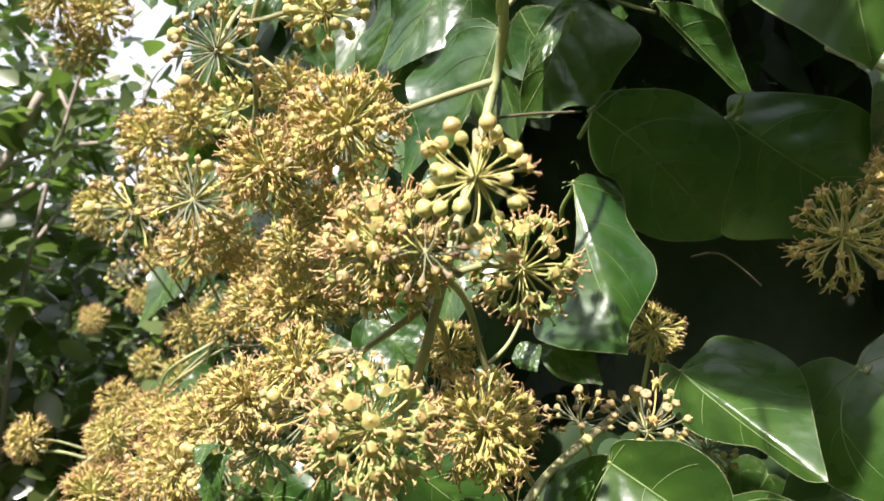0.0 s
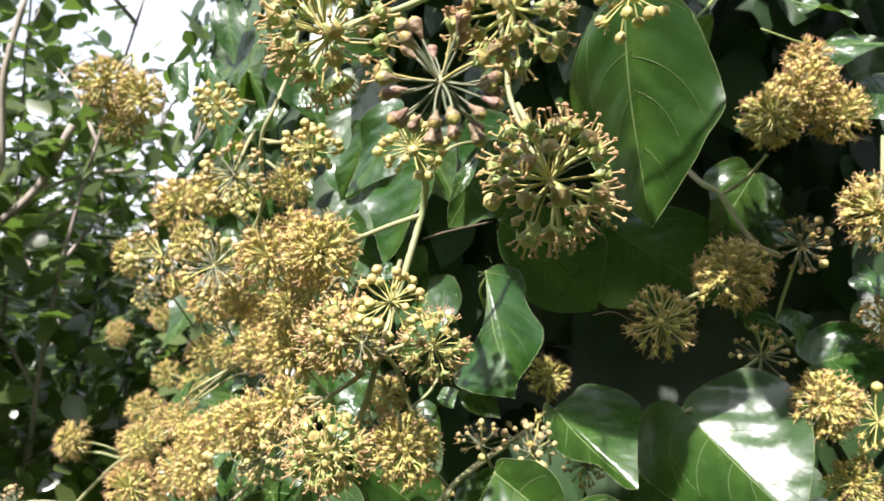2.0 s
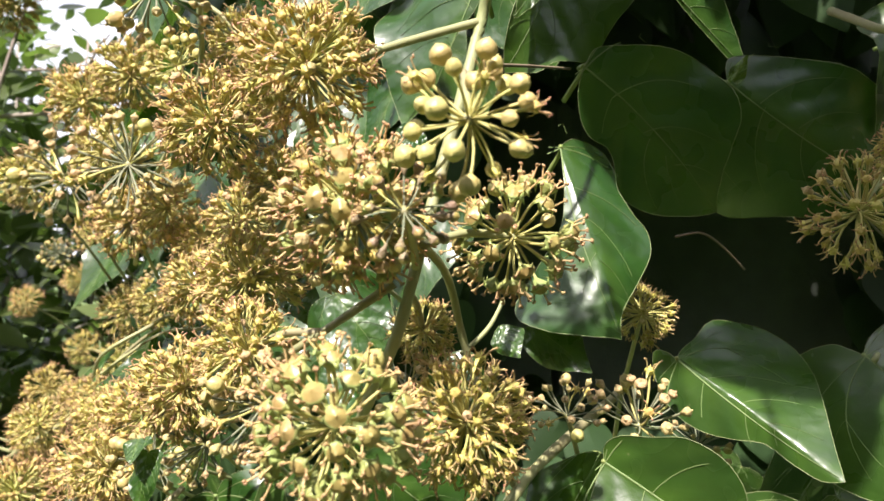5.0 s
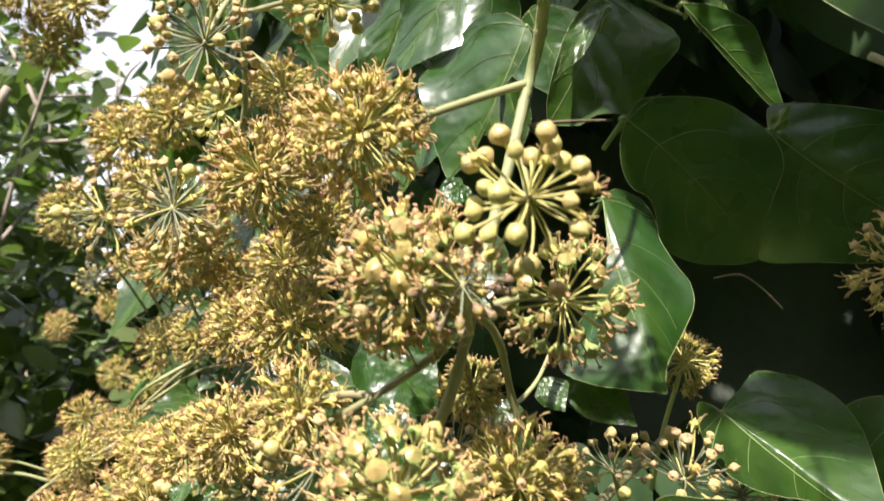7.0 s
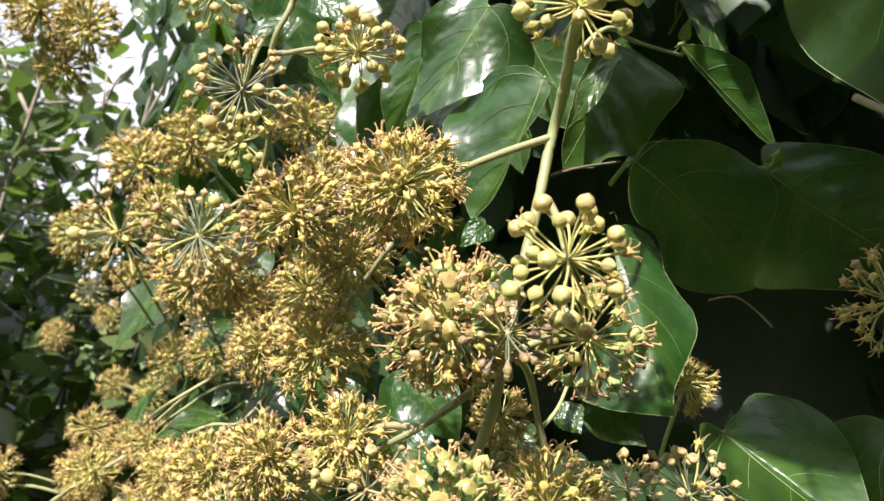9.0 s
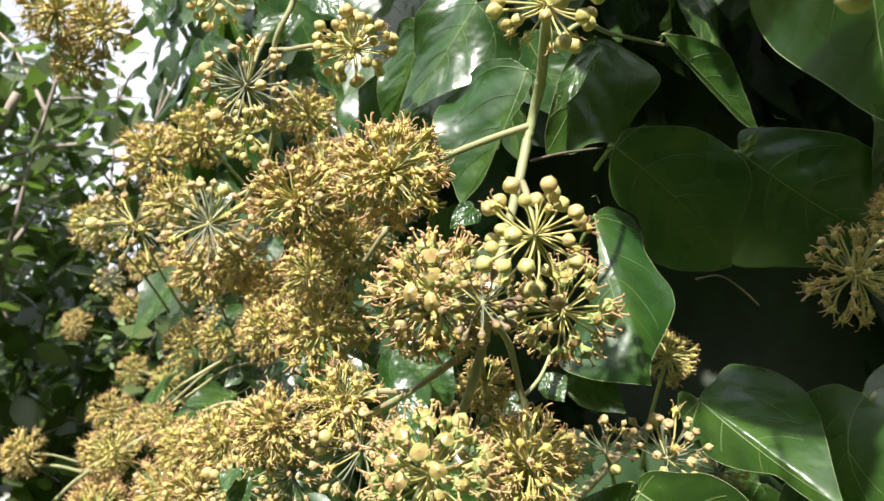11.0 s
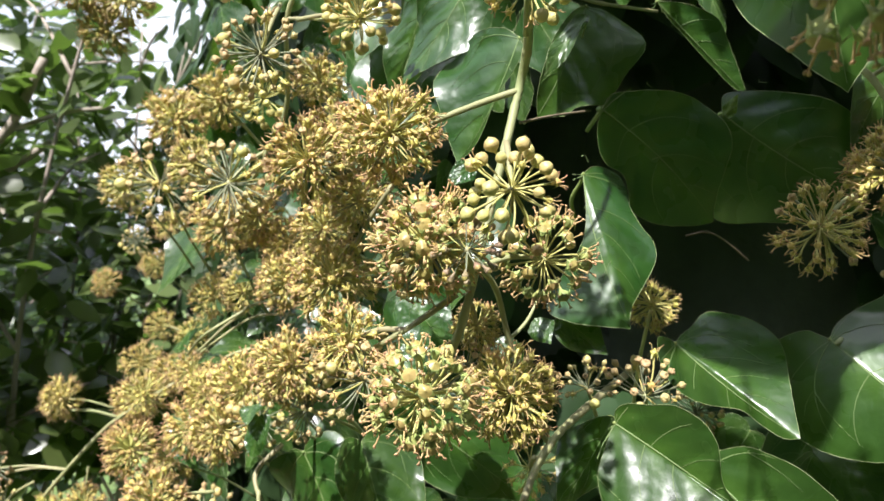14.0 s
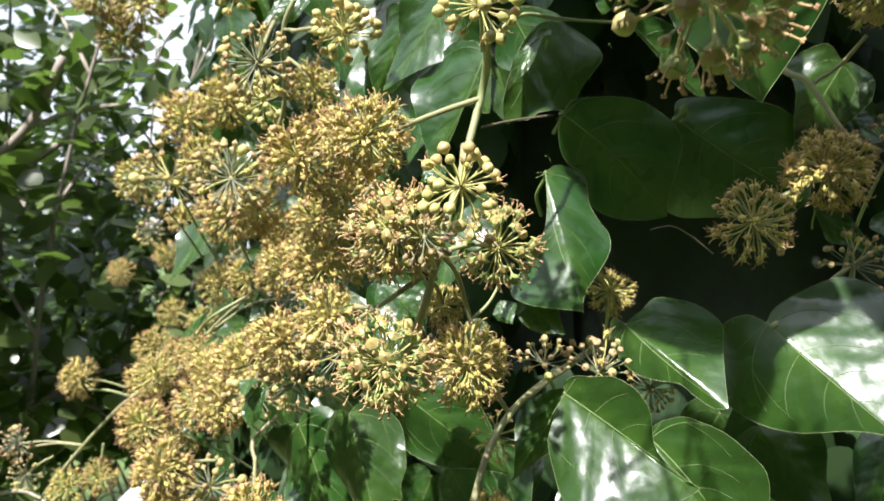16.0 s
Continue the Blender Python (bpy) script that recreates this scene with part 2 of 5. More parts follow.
M_LEAF = leaf_material("ivy_leaf", (0.036, 0.096, 0.013), (0.018, 0.054, 0.009), (0.14, 0.28, 0.02), 0.24)
M_LEAF_YOUNG = leaf_material("young_ivy_leaf", (0.14, 0.24, 0.035), (0.09, 0.18, 0.03), (0.30, 0.42, 0.04))
M_EDGE = mat("leaf_edge", (0.26, 0.31, 0.13), 0.5, 0.2, 0.01, 300, 0.0)
M_SHRUB_LEAF = mat("shrub_leaf", (0.052, 0.082, 0.042), 0.24, 0.7, 0.03, 14, 0.0, 0.3, (0.20, 0.34, 0.05), second=(0.12, 0.17, 0.04), second_amount=0.9)
M_HEDGE_LEAF = mat("hedge_leaf", (0.04, 0.08, 0.028), 0.4, 0.7, 0.03, 12, 0.0, 0.25, (0.16, 0.28, 0.05), second=(0.06, 0.09, 0.03), second_amount=0.9)
M_CLIPPED = mat("clipped_hedge", (0.035, 0.065, 0.022), 0.7, 0.6, 0.02, 18, 0.8, second=(0.06, 0.09, 0.03), second_amount=0.9)
# darker copy of the ivy leaf, with the hedge's shade in its colour
M_SHADED_LEAF = mat("shaded_ivy_leaf", (0.030, 0.062, 0.022), 0.5, 0.6, 0.02, 60, 0.0, 0.15, (0.10, 0.2, 0.03), second=(0.03, 0.06, 0.014), second_amount=0.8)
M_TWIG = mat("twig", (0.40, 0.34, 0.28), 0.7, 0.3, 0.02, 60, 0.3)
# dark colour standing for the shade inside the hedge
M_HEDGE_SHADE = mat("hedge_shade", (0.10, 0.115, 0.09), 0.9, 0.5, 0.02, 40, 0.5)
M_GRASS = mat("grass", (0.13, 0.20, 0.045), 0.8, 0.5, 0.03, 30, 0.3, second=(0.20, 0.24, 0.07), second_amount=0.8)
M_WHITE = mat("white_paint", (0.80, 0.80, 0.79), 0.45, 0.08, 0.0, 40, 0.05)


# ---- building helpers ----
def mesh_of(name, bm, *materials, smooth=True):
    me = bpy.data.meshes.new(name)
    bm.to_mesh(me)
    bm.free()
    for m in materials:
        me.materials.append(m)
    if smooth:
        me.polygons.foreach_set("use_smooth", [True] * len(me.polygons))
    return me


def child(name, me, parent, label="", basis=None):
    ob = new(name, me)
    ob.parent = parent
    if basis is not None:
        ob.matrix_basis = basis
    if label:
        tagged(ob, label)
    return ob


def spline(pts, per=6):
    """A smooth line through the points."""
    pts = [Vector(p) for p in pts]
    if len(pts) < 3:
        return [pts[0].lerp(pts[-1], i / per) for i in range(per + 1)]
    ext = [pts[0] * 2 - pts[1]] + pts + [pts[-1] * 2 - pts[-2]]
    out = []
    for i in range(1, len(ext) - 2):
        p0, p1, p2, p3 = ext[i - 1:i + 3]
        for k in range(per):
            t = k / per
            out.append(0.5 * (2 * p1 + (p2 - p0) * t + (2 * p0 - 5 * p1 + 4 * p2 - p3) * t * t + (3 * p1 - p0 - 3 * p2 + p3) * t ** 3))
    return out + [pts[-1]]


def tube(bm, line, radii, sides=6, material=0, cap=True):
    """A tube along a line; radii: one per point or a (start, end) pair."""
    n = len(line)
    if len(radii) == 2 and n != 2:
        radii = [radii[0] + (radii[1] - radii[0]) * i / (n - 1) for i in range(n)]
    up = Vector((0.31, 0.17, 0.93))
    rings = []
    for i, p in enumerate(line):
        d = (line[min(i + 1, n - 1)] - line[max(i - 1, 0)]).normalized()
        a = d.cross(up)
        if a.length < 1e-3:
            a = d.cross(Vector((1, 0, 0)))
        a.normalize()
        b = d.cross(a)
        rings.append([bm.verts.new(p + radii[i] * (math.cos(2 * math.pi * k / sides) * a + math.sin(2 * math.pi * k / sides) * b)) for k in range(sides)])
    for r0, r1 in zip(rings, rings[1:]):
        for k in range(sides):
            f = bm.faces.new((r0[k], r0[(k + 1) % sides], r1[(k + 1) % sides], r1[k]))
            f.material_index = material
    if cap:
        bm.faces.new(rings[0][::-1]).material_index = material
        bm.faces.new(rings[-1]).material_index = material


def lathe(bm, profile, sides=8, material=0, ridge=0.0, ridges=5):
    """A turned body round z; profile: (radius, height) from bottom to top, the last one a point."""
    rings = []
    for r, z in profile[:-1]:
        rings.append([bm.verts.new((r * (1 + ridge * math.cos(ridges * 2 * math.pi * k / sides)) * math.cos(2 * math.pi * k / sides),
                                    r * (1 + ridge * math.cos(ridges * 2 * math.pi * k / sides)) * math.sin(2 * math.pi * k / sides), z)) for k in range(sides)])
    top = bm.verts.new((0, 0, profile[-1][1]))
    for r0, r1 in zip(rings, rings[1:]):
        for k in range(sides):
            bm.faces.new((r0[k], r0[(k + 1) % sides], r1[(k + 1) % sides], r1[k])).material_index = material
    for k in range(sides):
        bm.faces.new((rings[-1][k], rings[-1][(k + 1) % sides], top)).material_index = material
    bm.faces.new(rings[0][::-1]).material_index = material


rng = random.Random(7)


# ---- one floret: a pedicel of unit length along z, with its head at the end ----
def pedicel_bm(bm, bend, thick=0.024, material=0):
    line = [Vector((bend[0] * 4 * t * (1 - t), bend[1] * 4 * t * (1 - t), t * 0.9)) for t in (0, 0.25, 0.5, 0.75, 1)]
    tube(bm, line, [thick * 1.15, thick, thick * 0.95, thick, thick * 1.5], 5, material, False)


def bud_bm(bm, r, ridged=True):
    prof = [(0.04, 0.84), (r * 0.55, 0.88), (r * 0.93, 0.94), (r, 1.0), (r * 0.93, 1.05), (r * 0.70, 1.105), (r * 0.34, 1.14), (r * 0.12, 1.155), (0, 1.175)]
    lathe(bm, prof, 20, 0, 0.05 if ridged else 0.0)


def flower_bm(bm, g, coarse=False):
    """A nectar disc with a blunt style, five petals bent back and five stamens that stand out round it."""
    prof = [(0.024, 0.83), (0.050, 0.89), (0.094, 0.945), (0.106, 0.972), (0.094, 1.0), (0.058, 1.03), (0.020, 1.045), (0, 1.09)]
    lathe(bm, prof[::2] + [prof[-1]] if coarse else prof, 6 if coarse else 10, 0)
    for f in bm.faces:
        if f.calc_center_median().z > 0.99:
            f.material_index = 3
    for k in range(5):
        a = 2 * math.pi * (k + g.uniform(-0.12, 0.12)) / 5
        c, s = math.cos(a), math.sin(a)
        w, drop = 0.034, g.uniform(0.08, 0.16)
        tip = Vector((c * 0.135, s * 0.135, 0.93 - drop))
        side = Vector((-s, c, 0)) * w
        rim = Vector((c * 0.090, s * 0.090, 0.962))
        mid = Vector((c * 0.128, s * 0.128, 0.962 - drop * 0.4))
        va = [bm.verts.new(v) for v in (rim - side, rim + side, mid + side * 0.9, mid - side * 0.9, tip)]
        bm.faces.new((va[0], va[1], va[2], va[3])).material_index = 0
        bm.faces.new((va[3], va[2], va[4])).material_index = 0
        if g.random() < 0.94:
            a2 = a + math.pi / 5 + g.uniform(-0.25, 0.25)
            c, s = math.cos(a2), math.sin(a2)
            reach, rise = g.uniform(0.09, 0.175), g.uniform(0.05, 0.20)
            line = [Vector((c * (0.075 + reach * u), s * (0.075 + reach * u), 0.975 + rise * h)) for u, h in ((0, 0), (0.42, 0.62), (0.75, 0.92), (1, 1.0 + g.uniform(-0.15, 0.1)))]
            if coarse:
                line = line[::3]
            tube(bm, line, [0.0155, 0.0145, 0.0140, 0.0135][:len(line)], 3 if coarse else 4, 1, False)
            e, out = line[-1], Vector((c, s, 0.4)).normalized() * 0.036
            up = Vector((0, 0, 0.024))
            across = Vector((-s, c, 0)) * 0.024
            ring = [bm.verts.new(e + v) for v in (up, across, -up, -across)]
            hi, lo = bm.verts.new(e + out * 1.3), bm.verts.new(e - out * 0.7)
            for q in range(4):
                bm.faces.new((ring[q], ring[(q + 1) % 4], hi)).material_index = 2
                bm.faces.new((ring[(q + 1) % 4], ring[q], lo)).material_index = 2
    for v in bm.verts:
        v.co.x *= 0.86
        v.co.y *= 0.86


def spent_bm(bm, g, big=1.0):
    """A round cap with a flat brown rim and the stub of the style."""
    r = g.uniform(0.078, 0.108) * big
    lathe(bm, [(0.026, 0.86), (0.045, 0.895), (r * 0.82, 0.94), (r, 0.985), (r * 0.97, 1.015), (r * 0.55, 1.045), (0.026, 1.052), (0.017, 1.09), (0, 1.095)], 10, 0, 0.03)


def open_bm(bm, g):
    """A large open flower: a ribbed cup with a brown nectar dome, small pointed petals and five stamens that stand forward."""
    lathe(bm, [(0.026, 0.76), (0.060, 0.805), (0.120, 0.875), (0.150, 0.935), (0.150, 0.965), (0.128, 0.978)] + [(0.10, 1.0), (0.055, 1.03), (0.018, 1.04), (0, 1.075)], 15, 0, 0.04)
    for f in bm.faces:
        if f.calc_center_median().z > 0.985:
            f.material_index = 3
    for k in range(5):
        a = 2 * math.pi * (k + g.uniform(-0.1, 0.1)) / 5
        c, s = math.cos(a), math.sin(a)
        side = Vector((-s, c, 0)) * 0.045
        rim, drop = Vector((c * 0.145, s * 0.145, 0.955)), g.uniform(0.04, 0.13)
        tip = Vector((c * 0.205, s * 0.205, 0.93 - drop))
        lift = Vector((c, s, 0.3)) * 0.012
        top = [bm.verts.new(v) for v in (rim - side, rim + side, tip)]
        low = [bm.verts.new(v - lift) for v in (rim - side, rim + side, tip)]
        bm.faces.new(top)
        bm.faces.new(low[::-1])
        for i in range(3):
            bm.faces.new((top[i], low[i], low[(i + 1) % 3], top[(i + 1) % 3]))
        if g.random() < 0.9:
            a2 = a + math.pi / 5 + g.uniform(-0.2, 0.2)
            c, s = math.cos(a2), math.sin(a2)
            reach, rise = g.uniform(0.04, 0.15), g.uniform(0.10, 0.22)
            line = [Vector((c * (0.135 + reach * u), s * (0.135 + reach * u), 0.97 + rise * h)) for u, h in ((0, 0), (0.5, 0.45), (0.85, 0.85), (1, 1))]
            tube(bm, line, [0.0165, 0.0150, 0.0140, 0.0130], 5, 1, False)
            e = line[-1]
            for q in (-1, 1):
                o = e + Vector((-s, c, 0)) * 0.017 * q
                tube(bm, [o - Vector((c, s, 0.3)) * 0.030, o, o + Vector((c, s, 0.3)) * 0.034], [0.012, 0.024, 0.010], 5, 2)


def club_bm(bm, g):
    """A withered head, widening like a club, with a rounded cap."""
    r = g.uniform(0.098, 0.122)
    lathe(bm, [(0.028, 0.70), (0.042, 0.77), (r * 0.72, 0.86), (r * 0.98, 0.94), (r, 0.985), (r * 0.86, 1.005)] + [(r * 0.80, 1.02), (r * 0.55, 1.055), (0.018, 1.07), (0, 1.10)], 12, 0, 0.03)
    for f in bm.faces:
        if f.calc_center_median().z > 1.008:
            f.material_index = 1


def make(fn, *args):
    bm = bmesh.new()
    fn(bm, *args)
    return bm


PEDICELS = [mesh_of("pedicel", make(pedicel_bm, (rng.uniform(-.07, .07), rng.uniform(-.07, .07))), M_PEDICEL) for _ in range(5)]
OLD_PEDICELS = [mesh_of("pedicel", make(pedicel_bm, (rng.uniform(-.05, .05), rng.uniform(-.05, .05)), 0.020), M_PEDICEL_OLD) for _ in range(5)]
HEADS = {
    "bud": [mesh_of("bud", make(bud_bm, r), M_BUD) for r in (0.140, 0.155, 0.165)],
    "flower": [mesh_of("flower", make(flower_bm, random.Random(i)), M_DISC, M_FILAMENT, M_ANTHER, M_DOME) for i in range(6)],
    "spent": [mesh_of("seed_head", make(spent_bm, random.Random(i)), M_SPENT) for i in range(4)],
    "open": [mesh_of("flower", make(open_bm, random.Random(i + 60)), M_CUP, M_FILAMENT, M_PINK, M_CAP) for i in range(5)],
    "dark": [mesh_of("seed_head", make(club_bm, random.Random(i + 9)), M_DARK, M_CAP) for i in range(4)],
}
SMALL_FLOWERS = [mesh_of("flower", make(flower_bm, random.Random(40 + i), True), M_DISC, M_FILAMENT, M_ANTHER, M_DOME) for i in range(4)]
HEAD_NAME = {"open": "flower", "bud": "bud", "flower": "flower", "spent": "seed_head", "dark": "seed_head"}
BLEND = {"open": (("open", 0.88), ("bud", 0.06), ("spent", 0.06)), "ripe": (("open", 0.45), ("flower", 0.30), ("spent", 0.25)), "bud": (("bud", 0.76), ("flower", 0.24)), "flower": (("flower", 0.93), ("spent", 0.07)), "spent": (("spent", 0.80), ("flower", 0.12), ("bud", 0.08)), "dark": (("dark", 0.94), ("open", 0.06))}
LABEL = {"ripe": "full ivy umbel of tan flowers with bulging round discs",
         "open": "loose ivy umbel of open green-yellow flowers with brown-tipped stamens",
         "bud": "globe of round yellow-green ivy buds on radiating pale stalks",
         "flower": "ochre-yellow ivy flower head bristling with fine stamens",
         "spent": "fading ivy umbel with brown caps on thin spokes",
         "dark": "withered ivy umbel with purple-brown caps on dark spokes"}


def pick(kind, g):
    q = g.random()
    for k, share in BLEND[kind]:
        if q < share:
            return k
        q -= share
    return kind


def spread(n, g, widest, inner=0.0):
    """Directions evenly over a sphere's cap round z."""
    out = []
    lo, hi = math.cos(radians(widest)), math.cos(radians(inner))
    for i in range(n):
        z = hi - (hi - lo) * (i + 0.5) / n
        a = i * 2.39996 + g.uniform(-0.25, 0.25)
        z = max(-1, min(1, z + g.uniform(-0.05, 0.05)))
        r = math.sqrt(1 - z * z)
        out.append(Vector((r * math.cos(a), r * math.sin(a), z)))
    return out


def turned(d, g):
    return d.to_track_quat("Z", "Y").to_matrix().to_4x4() @ Matrix.Rotation(g.uniform(0, 6.28), 4, "Z")


JOINED = {}


def joined_heads(kind, n, variant, small=False):
    """Pedicels and heads of an umbel of unit radius, each as one mesh, for those farther off."""
    key = (kind, n, variant, small)
    if key in JOINED:
        return JOINED[key]
    g = random.Random(str(key))
    stalks, heads = bmesh.new(), bmesh.new()
    old = kind == "spent"
    for d in spread(n, g, 128):
        m = turned(d, g) @ Matrix.Scale(g.uniform(0.84, 1.1), 4)
        bm = bmesh.new()
        pedicel_bm(bm, (g.uniform(-.07, .07), g.uniform(-.07, .07)))
        bm.transform(m)
        tmp = bpy.data.meshes.new("tmp")
        bm.to_mesh(tmp)
        stalks.from_mesh(tmp)
        bm.free()
        k = pick(kind, g)
        bm = bmesh.new()
        bm.from_mesh(g.choice(SMALL_FLOWERS if small and k == "flower" else HEADS[k]))
        base = {"bud": 0, "flower": 1, "spent": 5}[k]
        for f in bm.faces:
            f.material_index += base
        bm.transform(m)
        bm.to_mesh(tmp)
        heads.from_mesh(tmp)
        bm.free()
        bpy.data.meshes.remove(tmp)
    JOINED[key] = (mesh_of("pedicel_spray", stalks, M_PEDICEL_OLD if old else M_PEDICEL), mesh_of("bloom", heads, M_BUD, M_DISC, M_FILAMENT, M_ANTHER, M_DOME, M_SPENT))
    return JOINED[key]


count = [0]


def umbel(centre, radius, kind, n=36, face=None, near=False, end=None, inner=0.0, wide=128):
    """An ivy flower head: pedicels radiating from a hub, and a stalk that runs back to a stem."""
    count[0] += 1
    g = random.Random(count[0] * 13 + 5)
    c = Vector(centre)
    radius *= 0.94
    if kind == "flower" and not inner:
        n = round(n * 1.45)
    face = Vector(face) if face else Vector((g.uniform(-0.7, 0.3), -1, g.uniform(-0.2, 0.7)))
    face.normalize()
    root = tagged(new("ivy_umbel"), LABEL[kind], "flower head", "ivy flower heads")
    root.matrix_basis = Matrix.Translation(c)
    tilt = turned(face, g)
    if near:
        for d in spread(n, g, wide, inner):
            d = tilt.to_3x3() @ d
            m = turned(d, g) @ Matrix.Scale(radius * g.uniform(0.86, 1.1), 4)
            k = pick(kind, g)
            stalk = child("pedicel", g.choice(OLD_PEDICELS if k in ("spent", "dark") else PEDICELS), root, "", m)
            child(HEAD_NAME[k], g.choice(HEADS[k]), stalk)
        if kind in ("flower", "ripe") and inner < 10 and 100 < wide < 130:
            # younger flowers that sit lower between the others
            pe, he = joined_heads("flower", 48, count[0] % 3, True)
            m = tilt @ Matrix.Scale(radius * 0.86, 4)
            tagged(child("pedicel_spray", pe, root, "", m), kind="stuff")
            tagged(child("bloom", he, root, "", m), kind="stuff")
    else:
        pe, he = joined_heads(kind, min(88, max(24, 8 * round(n * 1.25 / 8))), count[0] % 3, True)
        m = tilt @ Matrix.Scale(radius, 4)
        tagged(child("pedicel_spray", pe, root, "", m), kind="stuff")
        tagged(child("bloom", he, root, "", m), kind="stuff")
    e = Vector(end) if end else c + Vector((0.03, 0.075, -0.05)) + Vector((g.uniform(-.02, .02), 0, g.uniform(-.02, .02)))
    mid = c.lerp(e, 0.5) - face * radius * 0.5
    if end:
        mid = c.lerp(e, 0.5) + Vector((0, 0, 0.002))
    bm = bmesh.new()
    lathe(bm, [(radius * 0.05, -radius * 0.1), (radius * 0.10, -radius * 0.03), (radius * 0.10, radius * 0.04), (0, radius * 0.09)], 8)
    bm.transform(tilt)
    tube(bm, [p - c for p in spline([c, mid, e], 5)], (0.00085, 0.0011), 6)
    child("stalk", mesh_of("stalk", bm, M_STEM), root)
    return root


def stem(pts, radius, material=None, label="green-grey ivy stem with slightly knotted joints", name="ivy_vine"):
    line = spline(pts, 7)
    g = random.Random(len(pts) * 31 + int(radius * 1e5))
    radii = [radius * (1.12 - 0.25 * i / len(line)) * (1 + g.uniform(-0.06, 0.06)) for i in range(len(line))]
    for i in range(14, len(line), 21):
        radii[i] *= 1.15
    bm = bmesh.new()
    o = Vector(pts[0])
    tube(bm, [p - o for p in line], radii, 8)
    ob = tagged(new(name, mesh_of(name, bm, material or M_STEM)), label, "vine", "ivy vines")
    ob.location = o
    for i in range(14, len(line) - 5, 21):
        way = (line[i + 1] - line[i - 1]).normalized()
        r = radii[i]
        bm = bmesh.new()
        tube(bm, [way * (k * r) for k in (-1.3, -0.55, 0.0, 0.6, 1.4)], [r * 0.80, r * 0.96, r * 1.03, r * 0.97, r * 0.78], 8)
        child("knot", mesh_of("knot", bm, material or M_STEM), ob, "", Matrix.Translation(line[i] - o))
    return ob


